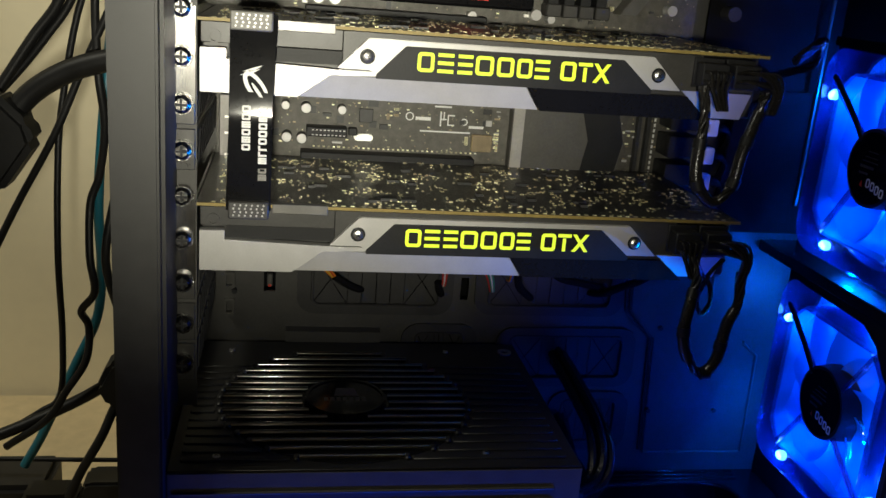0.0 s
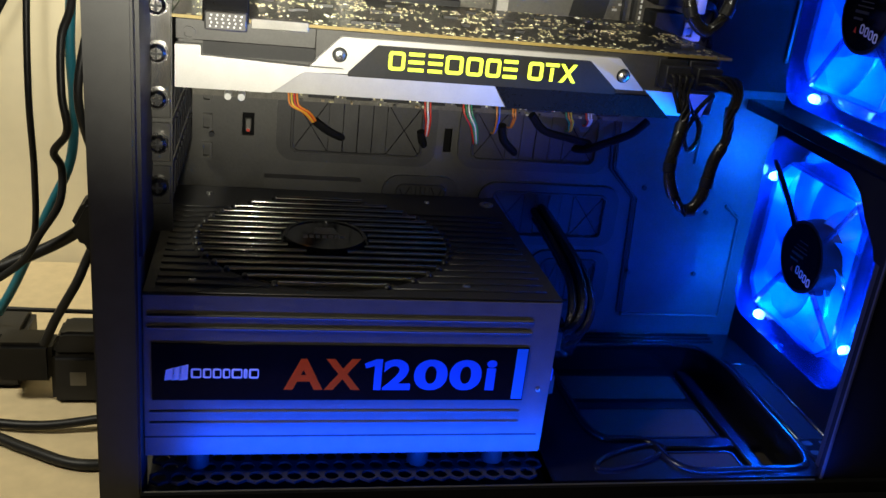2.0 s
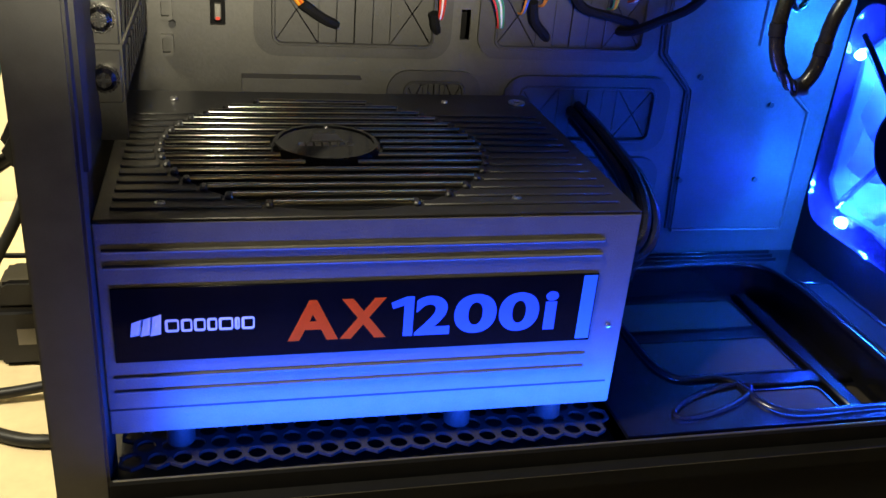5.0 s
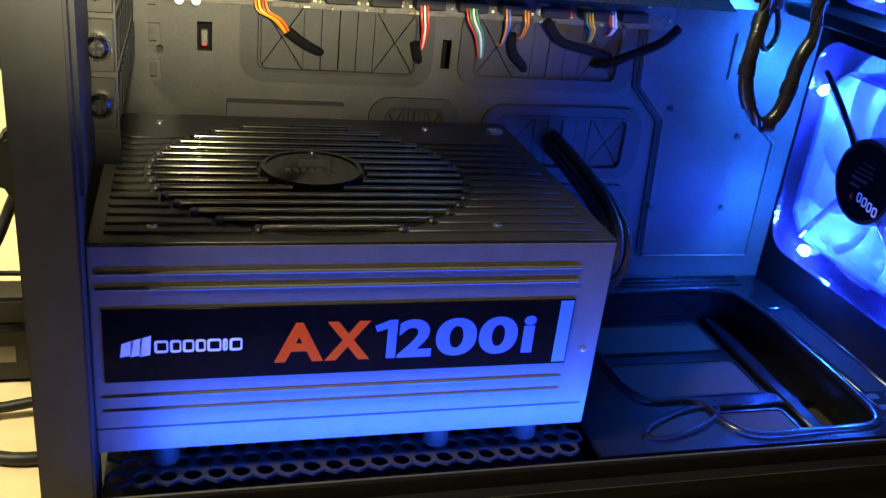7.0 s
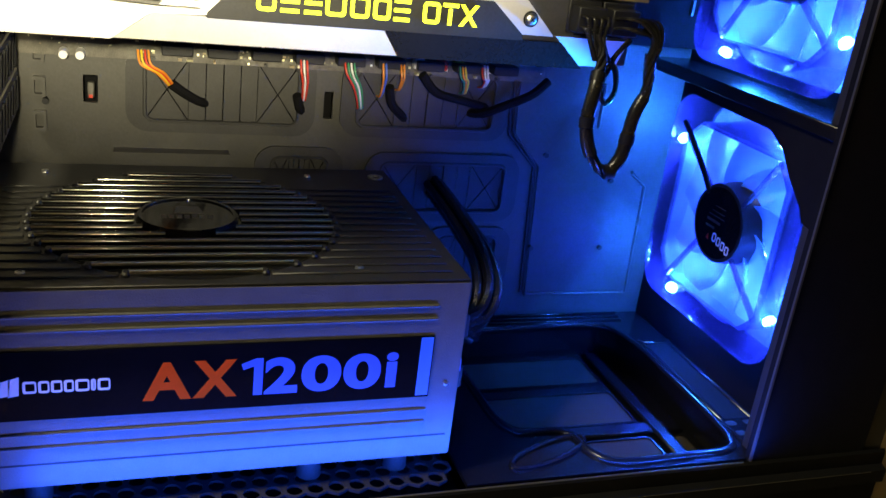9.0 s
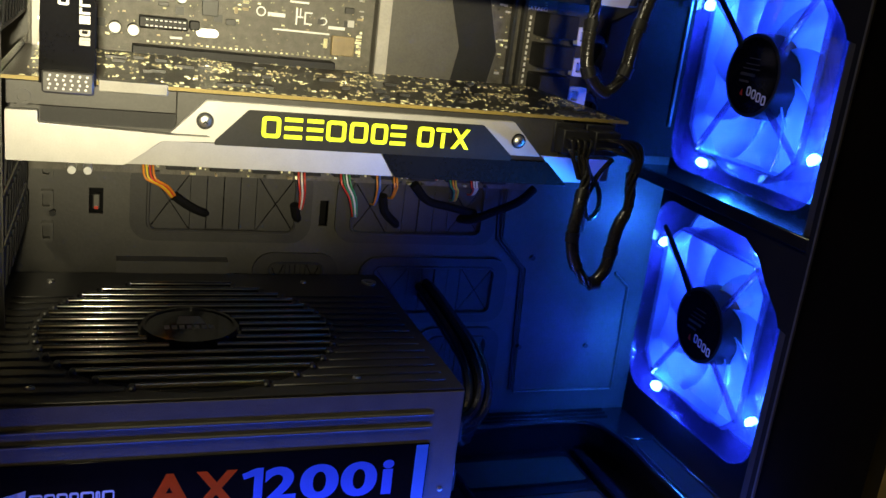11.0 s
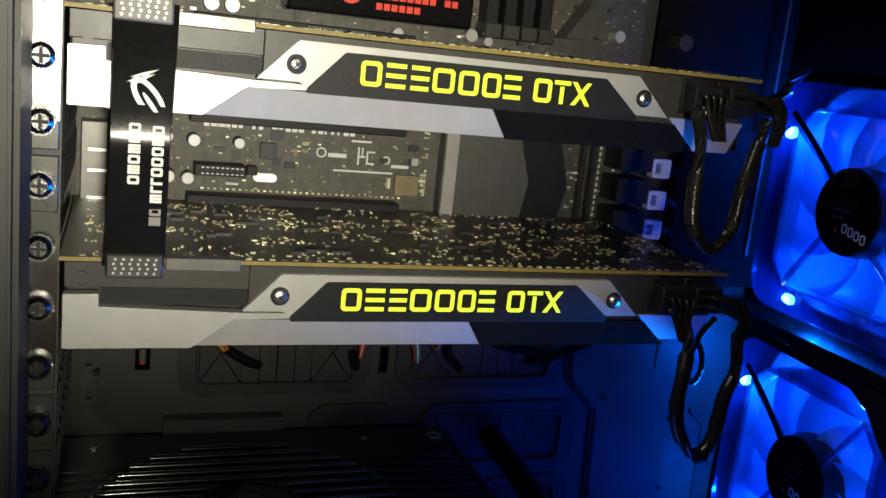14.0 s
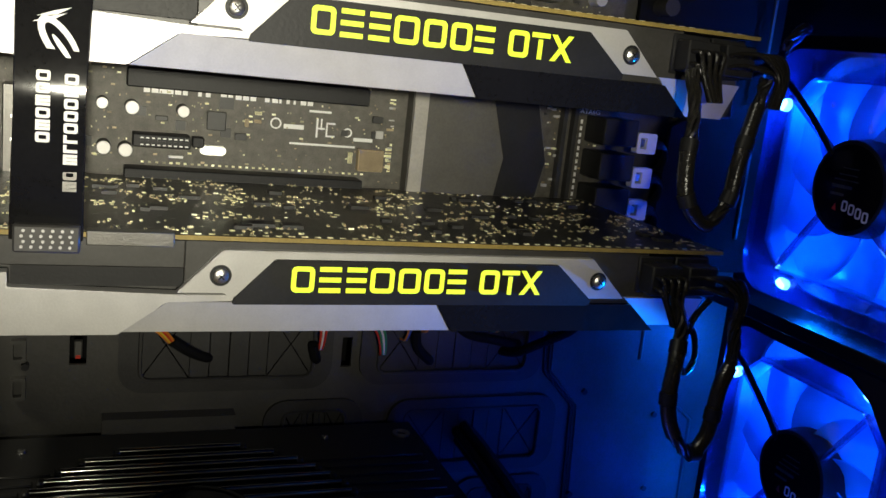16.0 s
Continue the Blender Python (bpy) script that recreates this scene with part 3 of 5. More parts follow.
part("front_plate", box(35.95, 38.28, -0.6, 2.6, -1.6, -1.06, 0.1), FLOOR_GLOSS, case, "glossy black plate with four holes")
# Dark patches put the shade of four holes on the plate.
for hx, hy in ((36.4, 2.05), (37.5, 2.05), (36.4, 1.1), (37.5, 1.1)):
    part("plate_hole_patch", prism(rounded(hx - 0.3, hx + 0.3, hy - 0.22, hy + 0.22, 0.15, 4), "z", -1.07, -1.052), DARK, case)

# front wall with the fan openings
bm = ring([(y, z) for y, z in rounded(-0.9, 15.9, -1.2, 15.6, 0.1, 6)], rounded(FAN_Y - 5.9, FAN_Y + 5.9, FAN_Z[0] - 5.9, FAN_Z[0] + 5.9, 2.6, 6), "x", 38.3, 38.5)
ring([(y, z) for y, z in rounded(-0.9, 15.9, 15.6, 30.0, 0.1, 6)], rounded(FAN_Y - 5.9, FAN_Y + 5.9, FAN_Z[1] - 5.9, FAN_Z[1] + 5.9, 2.6, 6), "x", 38.3, 38.5, bm)
box(38.3, 38.5, -0.9, 15.9, 30.0, 46, bm=bm)
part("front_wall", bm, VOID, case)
part("front_cover", box(42.5, 44, -1, 18.6, -7.4, 46.4, 0.2), DARK, case)
part("front_pillar", box(35.4, 42.6, -1.1, -0.6, -7.1, 46, 0.06), VOID, case)
part("fan_bracket", box(35.9, 36.05, -0.6, 0.3, -1.2, 30), FRAME, case)
for z in FAN_Z:
    part("bracket_corner", prism([(-0.6, z + 2.2), (0.45, z + 2.4), (0.8, z + 3.0), (2.0, z + 4.1), (2.9, z + 5.2), (4.2, z + 5.9), (10.0, z + 6.0), (12.0, z + 6.1), (12.0, z + 6.6), (-0.6, z + 6.6)], "x", 35.84, 35.96, bevel=0.03), VOID, case, "black cut-away corner of the fan bracket")
    # Added reflector that fills the blade gaps with blue.
    part("fan_backing_reflector", box(39.0, 39.1, FAN_Y - 6.6, FAN_Y + 6.6, z - 6.6, z + 6.6), BACKING, case, "pale glossy sheet added behind the fan")
part("pillar_edge", box(35.34, 35.46, -1.16, -1.04, -1.2, 46), STEEL, case)
part("cage_shelf", box(35.6, 38.3, -0.6, 15.8, 15.2, 15.9, 0.06), FLOOR_GLOSS, case)
part("tray_rail", box(36.8, 36.98, 14.5, 14.66, 18.5, 46, 0.04), GREYTAB, case, "pale metal edge")

# ---- power supply ----
psu = thing("power_supply", 9.8, 7.5, 0, "dark grey power supply unit with black label and ribbed top grille", "power supply")
LX = 19.5
part("body", box(0, LX, 0, 15, 0, 8.52, 0.06, seg=2), PSU_PAINT, psu)
cover = bmesh.new()
box(0.02, LX - 0.02, 0.04, 14.98, 8.5, 8.6, 0.03, cover)
part("top_cover", cover, PSU_TOP, psu, "black ribbed top cover")
FX, FY, FR = 8.4, 7.0, 6.55
n_rib = 0
y = 1.0
while y < 14.6:
    half = math.sqrt(max(0, FR**2 - (y - FY) ** 2))
    runs = [(0.5, LX - 0.6)] if half == 0 else [(0.5, FX - half - 0.25), (FX + half + 0.25, LX - 0.6)]
    for a, b in runs:
        if b - a > 0.4 and not (12.2 < y):
            part("cover_rib", box(a, b, y - 0.2, y + 0.2, 8.58, 8.68, 0.05), PSU_TOP, psu)
    if half > 0.6:
        hub = math.sqrt(max(0, 2.2**2 - (y - FY) ** 2))
        spans = [(FX - half, FX + half)] if hub == 0 else [(FX - half, FX - hub), (FX + hub, FX + half)]
        for a, b in spans:
            part("grille_bar", rod((a + 0.12, y, 8.7), (b - 0.12, y, 8.7), 0.14, n=18), RIB, psu)
        for s in (-1, 1):
            part("grille_tooth", box(FX + s * half - 0.14, FX + s * half + 0.14, y - 0.26, y + 0.26, 8.56, 8.78, 0.08), PSU_TOP, psu)
    y += 0.8
part("fan_well", prism(circle(FX, FY, FR - 0.05, 48), "z", 8.55, 8.615), GLOSSY, psu)
part("hub_plate", prism(circle(FX, FY, 2.2, 40), "z", 8.6, 8.86, bevel=0.05), GLOSSY, psu)
part("hub_rim", ring(circle(FX, FY, 2.12, 40), circle(FX, FY, 1.95, 40), "z", 8.86, 8.92), GLOSSY, psu)
mark = prism([(FX - 0.6, FY + 0.1), (FX + 0.7, FY + 0.1), (FX + 0.5, FY + 0.95), (FX - 0.45, FY + 0.95)], "z", 8.86, 8.9, bevel=0.01)
part("hub_emblem", mark, GREYTAB, psu)
for k in range(7):
    part("hub_print", box(FX - 1.15 + 0.33 * k, FX - 0.93 + 0.33 * k, FY - 0.5, FY - 0.12, 8.86, 8.89), GREYTAB, psu)
for x, y, r in ((2.1, 1.23, 0.2), (14.93, 1.29, 0.2), (2.1, 13.6, 0.18), (14.9, 13.6, 0.16)):
    screw("screw", x, y, 8.6, r, psu, (0, 0, 1))
part("screw_ring", ring(circle(18.63, 13.6, 0.42, 24), circle(18.63, 13.6, 0.24, 24), "z", 8.58, 8.68), CHROME, psu)
for x0, x1, z in ((0.25, 18.15, 7.45), (0.25, 18.15, 6.85), (0.3, 18.1, 2.45), (0.3, 18.1, 1.85)):
    part("pressed_rib", tube([(x0, 0.04, z), (x0 + 0.1, 0.015, z), ((x0 + x1) / 2, 0.015, z), (x1 - 0.1, 0.015, z), (x1, 0.04, z)], 0.085, 10, steps=1), PSU_PAINT, psu)
part("seam", box(0.02, LX - 0.3, -0.012, 0.1, 1.04, 1.12), DARK, psu)
label = part("label", box(0.4, 18.15, -0.05, 0.02, 3.1, 6.06, 0.015), LABEL, psu, "glossy black model label")
for char, ink, a, b in (("A", RED, 6.36, 8.2), ("X", RED, 8.25, 9.97), ("2", SKYBLUE, 11.05, 12.4), ("0", SKYBLUE, 12.55, 14.2), ("0", SKYBLUE, 14.3, 15.9), ("i", SKYBLUE, 16.12, 16.62)):
    lettering("character", char, ink, label, a, 3.68, b, 5.36, -0.055, "red letter" if ink == RED else "pale blue digit", 0.035)
part("character", prism([(10.62, 3.68), (10.98, 3.68), (10.98, 5.36), (10.68, 5.36), (10.12, 5.12), (10.2, 4.86), (10.62, 5.0)], "y", -0.06, -0.045), SKYBLUE, label, "pale blue digit")
part("label_band", box(17.55, 18.1, -0.058, -0.04, 3.2, 6.0), SKYBAND, label, "pale blue stripe")
for k, (a, b) in enumerate(((2.12, 2.6), (2.66, 3.05), (3.1, 3.5), (3.55, 3.9), (3.95, 4.45), (4.5, 4.68), (4.74, 5.2))):
    part("brand_mark", ring(rounded(a, b, 4.28, 4.8, 0.1, 3), rounded(a + 0.1, b - 0.06, 4.38, 4.7, 0.03, 3), "y", -0.058, -0.04), WHITE, label)
for k in range(3):
    part("emblem", prism([(0.95 + 0.33 * k, 4.15), (1.32 + 0.33 * k, 4.22), (1.42 + 0.3 * k, 4.85 + 0.08 * k), (1.02 + 0.32 * k, 4.7 + 0.1 * k)], "y", -0.058, -0.04), WHITE, label)
for x, y in ((2.4, 1.1), (17.4, 1.2), (13.4, 1.1), (2.4, 13.5), (17.4, 13.5)):
    part("foot", rod((x, y, -1.2), (x, y, 0.05), 0.55, 0.5, 18), RUBBER, psu)
for k in range(4):
    for j in range(2):
        y, z = 2.0 + 3.1 * k, 2.2 + 2.6 * j
        p = part("plug", box(LX - 0.02, LX + 1.0, y, y + 2.4, z, z + 1.1, 0.06), DARK, psu, "black modular plug")
part("socket_lug", box(LX, LX + 0.45, 1.0, 1.5, 3.6, 4.3, 0.05), SKYBAND, psu, "pale plug clip")
screw("screw", 18.9, -0.0, 3.7, 0.11, psu)


# ---- graphics cards ----


def slab(front_top, front_bottom, z0, z1, y0, y1, back, bm=None):
    """A leaning strip: its face runs from (x0..x1, y0) at z1 down to (x0..x1, y1) at z0."""
    bm = bm or bmesh.new()
    (a, b), (c, d) = front_top, front_bottom
    v = [bm.verts.new(p) for p in ((a, y0, z1), (b, y0, z1), (d, y1, z0), (c, y1, z0), (a, back, z1), (b, back, z1), (d, back, z0), (c, back, z0))]
    for f in ((0, 1, 2, 3), (4, 5, 6, 7), (0, 1, 5, 4), (1, 2, 6, 5), (2, 3, 7, 6), (3, 0, 4, 7)):
        bm.faces.new([v[i] for i in f])
    return bm


Y0 = 3.3  # face of the card that looks out of the case
gpu = thing("graphics_card", 14, 9, 16.9, "dual-slot graphics card with silver shroud and lit yellow-green lettering strip", "graphics card", "graphics cards")
board = part("circuit_board", box(1.0, 27.3, Y0 + 0.25, 14.7, 20.06, 20.2), PCB, gpu, "black circuit board covered with tiny parts")
part("board_edge", box(1.0, 27.3, Y0 + 0.17, Y0 + 0.25, 20.06, 20.2), PCB_EDGE, board, "bare yellowish board edge")
part("shroud_body", box(1.15, 27.2, Y0 + 0.95, 14.2, 17.1, 20.0, 0.08), SHROUD, gpu)
part("heatsink_recess", box(2.3, 7.3, Y0 + 0.42, Y0 + 0.6, 18.5, 19.1), DARK, gpu)
part("upper_shroud", box(1.15, 7.2, Y0 + 0.22, Y0 + 0.52, 19.15, 20.04, 0.03), SHROUD, gpu)
part("upper_shroud", box(7.2, 24.0, Y0 + 0.22, Y0 + 0.52, 18.1, 20.04, 0.03), SHROUD, gpu)
part("finger_cover", box(4.35, 6.85, Y0 - 0.05, Y0 + 0.4, 19.85, 20.3, 0.03), GREYTAB, gpu, "grey bridge connector cover")
part("silver_strip", prism([(1.13, 17.05), (1.13, 18.95), (2.24, 18.97), (2.24, 18.52), (7.0, 18.34), (8.7, 18.34), (8.85, 18.15), (6.7, 18.08), (5.3, 17.05)], "y", Y0 + 0.04, Y0 + 0.6, bevel=0.025), SILVER, gpu, "brushed silver shroud")
part("silver_facet", slab((6.76, 15.58), (5.38, 16.3), 17.05, 18.1, Y0 + 0.06, Y0 + 0.34, Y0 + 1.1), SILVER, gpu, "brushed silver shroud")
part("dark_window", slab((15.62, 23.4), (16.4, 24.7), 17.0, 18.1, Y0 + 0.05, Y0 + 0.33, Y0 + 1.1), GLOSSY, gpu, "glossy black window")
part("silver_tip", slab((23.1, 26.6), (24.75, 26.6), 17.05, 18.36, Y0 + 0.05, Y0 + 0.85, Y0 + 1.1), SILVER, gpu, "brushed silver shroud")
plate = part("silver_plate", prism([(6.98, 18.42), (8.32, 19.8), (21.5, 19.82), (22.98, 18.34), (21.6, 18.34), (21.0, 18.3), (8.6, 18.3), (8.4, 18.42)], "y", Y0 - 0.04, Y0 + 0.3, bevel=0.03), SILVER, gpu, "bevelled silver frame plate")
strip = part("letter_strip", prism([(8.68, 18.07), (8.72, 18.28), (9.95, 19.56), (20.05, 19.6), (21.55, 18.3), (21.5, 18.1)], "y", Y0 - 0.12, Y0 + 0.2, bevel=0.03), DARK, gpu, "black letter strip")


def glyph(kind, a, b, z0, z1, w, y0, y1):
    """A plain lit block: 'o' a hollow one, 'e' three bars, 't' a bar over a post, 'x' two crossed bars."""
    if kind == "o":
        return ring(rounded(a, b, z0, z1, 0.16, 3), rounded(a + w, b - w, z0 + w, z1 - w, 0.06, 3), "y", y0, y1)
    if kind == "e":
        bm = bmesh.new()
        for k in range(3):
            z = z0 + (z1 - z0 - w) * k / 2
            box(a, b, y0, y1, z, z + w, bm=bm)
        return bm
    if kind == "t":
        m = (a + b) / 2
        return box(m - w / 2, m + w / 2, y0, y1, z0, z1 - w - 0.06, bm=box(a, b, y0, y1, z1 - w, z1))
    bm = prism([(a, z0), (a + 1.2 * w, z0), (b, z1), (b - 1.2 * w, z1)], "y", y0, y1)
    return prism([(a, z1), (a + 1.2 * w, z1), (b, z0), (b - 1.2 * w, z0)], "y", y0 + 0.003, y1, bm)


for kind, a, b in (("o", 10.49, 11.24), ("e", 11.4, 12.12), ("e", 12.31, 12.98), ("o", 13.12, 13.94), ("o", 14.1, 14.87), ("o", 15.02, 15.73), ("e", 15.86, 16.53), ("o", 17.06, 17.78), ("t", 17.88, 18.54), ("x", 18.61, 19.42)):
    part("lit_glyph", glyph(kind, a, b, 18.5, 19.36, 0.155, Y0 - 0.15, Y0 - 0.1), GLYPH, strip, "glowing yellow-green glyph")
for x in (8.28, 21.79):
    part("screw_well", rod((x, Y0 - 0.02, 19.0), (x, Y0 - 0.055, 19.0), 0.34, n=24), DARK, gpu)
    screw("screw", x, Y0 - 0.05, 19.0, 0.25, gpu)
part("screw_boss", ring(circle(1.72, 19.42, 0.3, 20), circle(1.72, 19.42, 0.18, 20), "y", Y0 + 0.12, Y0 + 0.4), SHROUD, gpu)
bracket = box(0.84, 0.96, Y0, 15.4, 16.5, 20.6)
part("bracket", bracket, NICKEL, gpu, "bright nickel bracket")
for z in (16.44, 18.5):
    part("bracket_tab", box(-0.1, 0.96, 3.4, 3.6, z, z + 2.0, 0.04), NICKEL, gpu, "bright nickel bracket tab")
for k, a in enumerate((23.55, 25.15)):
    sock = part("power_socket", box(a, a + 1.5, Y0 + 0.1, Y0 + 1.6, 18.55, 19.95, 0.05), DARK, gpu)
    part("socket_latch", box(a + 0.45, a + 1.05, Y0 - 0.25, Y0 + 0.2, 19.2, 19.6, 0.04), SHROUD, sock)
    part("power_plug", box(a + 0.1, a + 1.4, Y0 - 0.7, Y0 + 0.1, 18.65, 19.75, 0.05), DARK, gpu)
    for i in range(4):
        for j in range(2):
            x, z = a + 0.25 + 0.33 * i, 18.95 + 0.42 * j
            if k == 0:
                way = [(x, Y0 - 0.65, z), (x + 0.05, Y0 - 1.05 - 0.1 * j, z - 0.05), (0.45 * x + 0.55 * (24.15 + 0.13 * i), Y0 - 1.2 - 0.1 * j, 18.6), (24.35 + 0.13 * i, Y0 - 1.35 - 0.12 * j, 17.7)]
            else:
                way = [(x, Y0 - 0.65, z), (x + 0.3, Y0 - 1.15 - 0.12 * j, z + 0.12), (x + 0.75 - 0.05 * i, Y0 - 1.5 - 0.12 * j, z + 0.02), (26.75 + 0.12 * i, Y0 - 1.7 - 0.12 * j, 18.75), (26.5 + 0.1 * i, Y0 - 1.85 - 0.1 * j, 17.7)]
            part("lead", tube(way, 0.085, 7), SLEEVE, gpu)
rng = random.Random(4)
pads, caps, chips = bmesh.new(), bmesh.new(), bmesh.new()
for k in range(2100):
    x, y = rng.uniform(1.6, 27.0), rng.uniform(3.9, 14.3)
    if noise.noise((x * 0.55, y * 0.8, 3.1)) + 0.25 * noise.noise((x * 1.9, y * 1.9, 0)) < -0.02:
        continue
    a, b = rng.choice(((0.055, 0.035), (0.035, 0.055), (0.09, 0.05), (0.045, 0.08), (0.03, 0.03)))
    box(x - a, x + a, y - b, y + b, 20.2, 20.2 + rng.uniform(0.015, 0.05), bm=pads)
    if rng.random() < 0.4:
        box(x - a * 0.4, x + a * 0.4, y - b * 1.05, y + b * 1.05, 20.2, 20.27, bm=caps)
for k in range(40):
    x, y, a, b = rng.uniform(2, 26), rng.uniform(4.4, 13.5), rng.uniform(0.15, 0.4), rng.uniform(0.12, 0.3)
    box(x - a, x + a, y - b, y + b, 20.2, 20.32, bm=chips)
for k in range(60):
    x = 1.6 + 0.42 * k
    box(x, x + 0.2, Y0 + 0.36, Y0 + 0.44, 20.2, 20.23, bm=pads)
part("solder_field", pads, SOLDER, board, "scattered solder pads and gold contacts", "stuff")
part("capacitor_field", caps, TAN, board, "tiny tan ceramic parts", "stuff")
part("chip_field", chips, CHIP, board, "small black chips", "stuff")
copy_thing(gpu, Matrix.Translation(gpu.location + Vector((0, 0, 0.08128))))

# ---- bridge ribbon between the cards ----
bridge = thing("bridge_ribbon", 3.3, 2.4, 19.9, "glossy black flexible bridge ribbon joining both graphics cards", "bridge cable")
run = curve([(0, 2.75, 28.6), (0, 2.6, 28.0), (0, 2.42, 27.2), (0, 2.2, 26.0), (0, 2.0, 24.9), (0, 1.93, 24.2), (0, 1.99, 23.4), (0, 2.2, 22.0), (0, 2.52, 20.8), (0, 2.75, 20.1)], 6)
bm = bmesh.new()
last = None
for k, p in enumerate(run):
    w = 0.9 + 0.08 * abs(p.z - 24) / 4
    cx = 3.3 + 0.06 * (p.z - 24) / 4 + 0.05
    now = [bm.verts.new((cx + s * w, p.y + d, p.z)) for s, d in ((-1, 0.03), (-0.97, -0.04), (-0.4, -0.045), (0.4, -0.045), (0.97, -0.04), (1, 0.03), (0.97, 0.1), (-0.97, 0.1))]
    if last:
        for i in range(8):
            bm.faces.new((last[i], last[(i + 1) % 8], now[(i + 1) % 8], now[i]))
    last = now
part("ribbon", bm, GLOSSY, bridge)
for z in (20.25, 28.38):
    c = part("connector", box(2.45, 4.2, 2.2, 3.3, z - 0.42, z + 0.38, 0.06), CONNECTOR if z > 25 else SHROUD, bridge, "grey connector block with four rows of pins")
    for j in range(4):
        for i in range(6):
            part("pin", rod((2.68 + 0.25 * i + 0.05 * (j % 2), 2.21, z - 0.24 + 0.155 * j), (2.68 + 0.25 * i + 0.05 * (j % 2), 2.15, z - 0.24 + 0.155 * j), 0.045, n=8), SILVER, c)
ym = lambda z: min(run, key=lambda p: abs(p.z - z)).y - 0.062  # noqa: E731
def tilted(cx, cz, a, b, turn, n=24):
    c, s = math.cos(turn), math.sin(turn)
    return [(cx + c * a * math.cos(t) - s * b * math.sin(t), cz + s * a * math.cos(t) + c * b * math.sin(t)) for t in (2 * math.pi * k / n for k in range(n))]


part("emblem", ring(tilted(3.55, 25.65, 0.78, 0.36, -0.95), tilted(3.58, 25.62, 0.62, 0.2, -0.95), "y", ym(25.7) - 0.012, ym(25.7) + 0.06), WHITE, bridge)
part("emblem", prism(tilted(3.62, 25.5, 0.42, 0.07, -0.95), "y", ym(25.5) - 0.012, ym(25.5) + 0.06), WHITE, bridge)
for dx, dz in ((0, 0), (0.12, 0.16)):
    part("emblem", prism([(2.86 + dx, 26.12 + dz), (3.3 + dx, 26.3 + dz), (3.72 + dx, 26.42 + dz), (3.36 + dx, 26.2 + dz)], "y", ym(26.2) - 0.012, ym(26.2) + 0.06), WHITE, bridge)


def print_block(kind, x0, x1, z0, z1, y, material):
    """A plain printed block on the ribbon: a comb, a hollow block or a bar."""
    w = 0.085
    if kind == "hollow":
        bm = ring(rounded(x0, x1, z0, z1, 0.06, 2), rounded(x0 + w, x1 - w, z0 + w, z1 - w, 0.02, 2), "y", y - 0.012, y + 0.05)
    else:
        bm = box(x0, x0 + w, y - 0.012, y + 0.05, z0, z1)
        if kind == "comb":
            for q in (z0, (z0 + z1 - w) / 2, z1 - w):
                box(x0 + w, x1, y - 0.012, y + 0.05, q, q + w, bm=bm)
        else:
            box(x0 + w, x1, y - 0.012, y + 0.05, z0, z0 + w, bm=bm)
    part("print_bar", bm, material, bridge)


for x0, x1, top_z, row in ((3.7, 4.06, 24.85, "hcohhbbc.hc"), (3.0, 3.36, 24.9, "hhchch")):
    z = top_z
    for k, mark in enumerate(row):
        h = {"b": 0.22, ".": 0.06}.get(mark, 0.28)
        if mark != ".":
            kind = {"h": "hollow", "o": "hollow", "c": "comb", "b": "bar"}[mark]
            print_block(kind, x0, x1, z - h, z, ym(z - h / 2), GREYTAB if x0 > 3.5 and k > 8 else WHITE)
        z -= h + 0.05

# ---- motherboard ----
mobo = thing("motherboard", 15, 15.4, 14.2, "black motherboard crowded with slots, chips and solder points", "motherboard")
YB = 15.4
part("board", box(0.98, 28.6, YB, YB + 0.16, 13.95, 44.8), MOBO, mobo)
pads, tan, chips = bmesh.new(), bmesh.new(), bmesh.new()
for k in range(2600):
    x, z = rng.uniform(1.2, 17.2) if rng.random() < 0.75 else rng.uniform(17.2, 28.4), rng.uniform(14.3, 44)
    if 5.6 < x < 16 and any(abs(z - s) < 0.5 for s in (20.2, 24.2, 28.3, 32.4)):
        continue
    a, b = rng.choice(((0.04, 0.025), (0.025, 0.04), (0.08, 0.04), (0.02, 0.02)))
    box(x - a, x + a, YB - rng.uniform(0.02, 0.05), YB, z - b, z + b, bm=pads if rng.random() < 0.6 else tan)
for k in range(70):
    x, z, a, b = rng.uniform(1.5, 17), rng.uniform(15, 44), rng.uniform(0.1, 0.3), rng.uniform(0.1, 0.25)
    box(x - a, x + a, YB - 0.1, YB, z - b, z + b, bm=chips)
for k in range(34):
    x = 6.4 + 0.29 * k
    box(x, x + 0.12, YB - 0.05, YB, 20.68, 20.76, bm=pads)
for k in range(46):
    x = 6.6 + 0.43 * k
    if rng.random() < 0.35:
        box(x, x + rng.uniform(0.08, 0.3), YB - rng.uniform(0.1, 0.4), YB, 14.02, 14.02 + rng.uniform(0.06, 0.14), bm=rng.choice((pads, tan, chips)))
    box(x + 0.05, x + 0.17, YB - 0.04, YB, 14.3, 14.42, bm=pads)
part("solder_field", pads, SOLDER, mobo, "scattered solder points", "stuff")
part("ceramic_field", tan, TAN, mobo, "tiny tan ceramic parts", "stuff")
part("chip_field", chips, CHIP, mobo, "small black chips", "stuff")
for z in (20.2, 24.25, 28.3, 32.4):
    part("expansion_slot", box(5.7, 15.8, YB - 1.1, YB, z - 0.38, z + 0.38, 0.05), DARK, mobo)
part("short_slot", box(6.0, 8.3, YB - 1.0, YB, 21.45, 22.0, 0.05), DARK, mobo)
part("short_slot", box(8.4, 8.9, YB - 0.5, YB, 21.5, 21.95, 0.05), DARK, mobo)
part("chip", box(9.0, 9.8, YB - 0.14, YB, 22.25, 23.05, 0.03), CHIP, mobo)
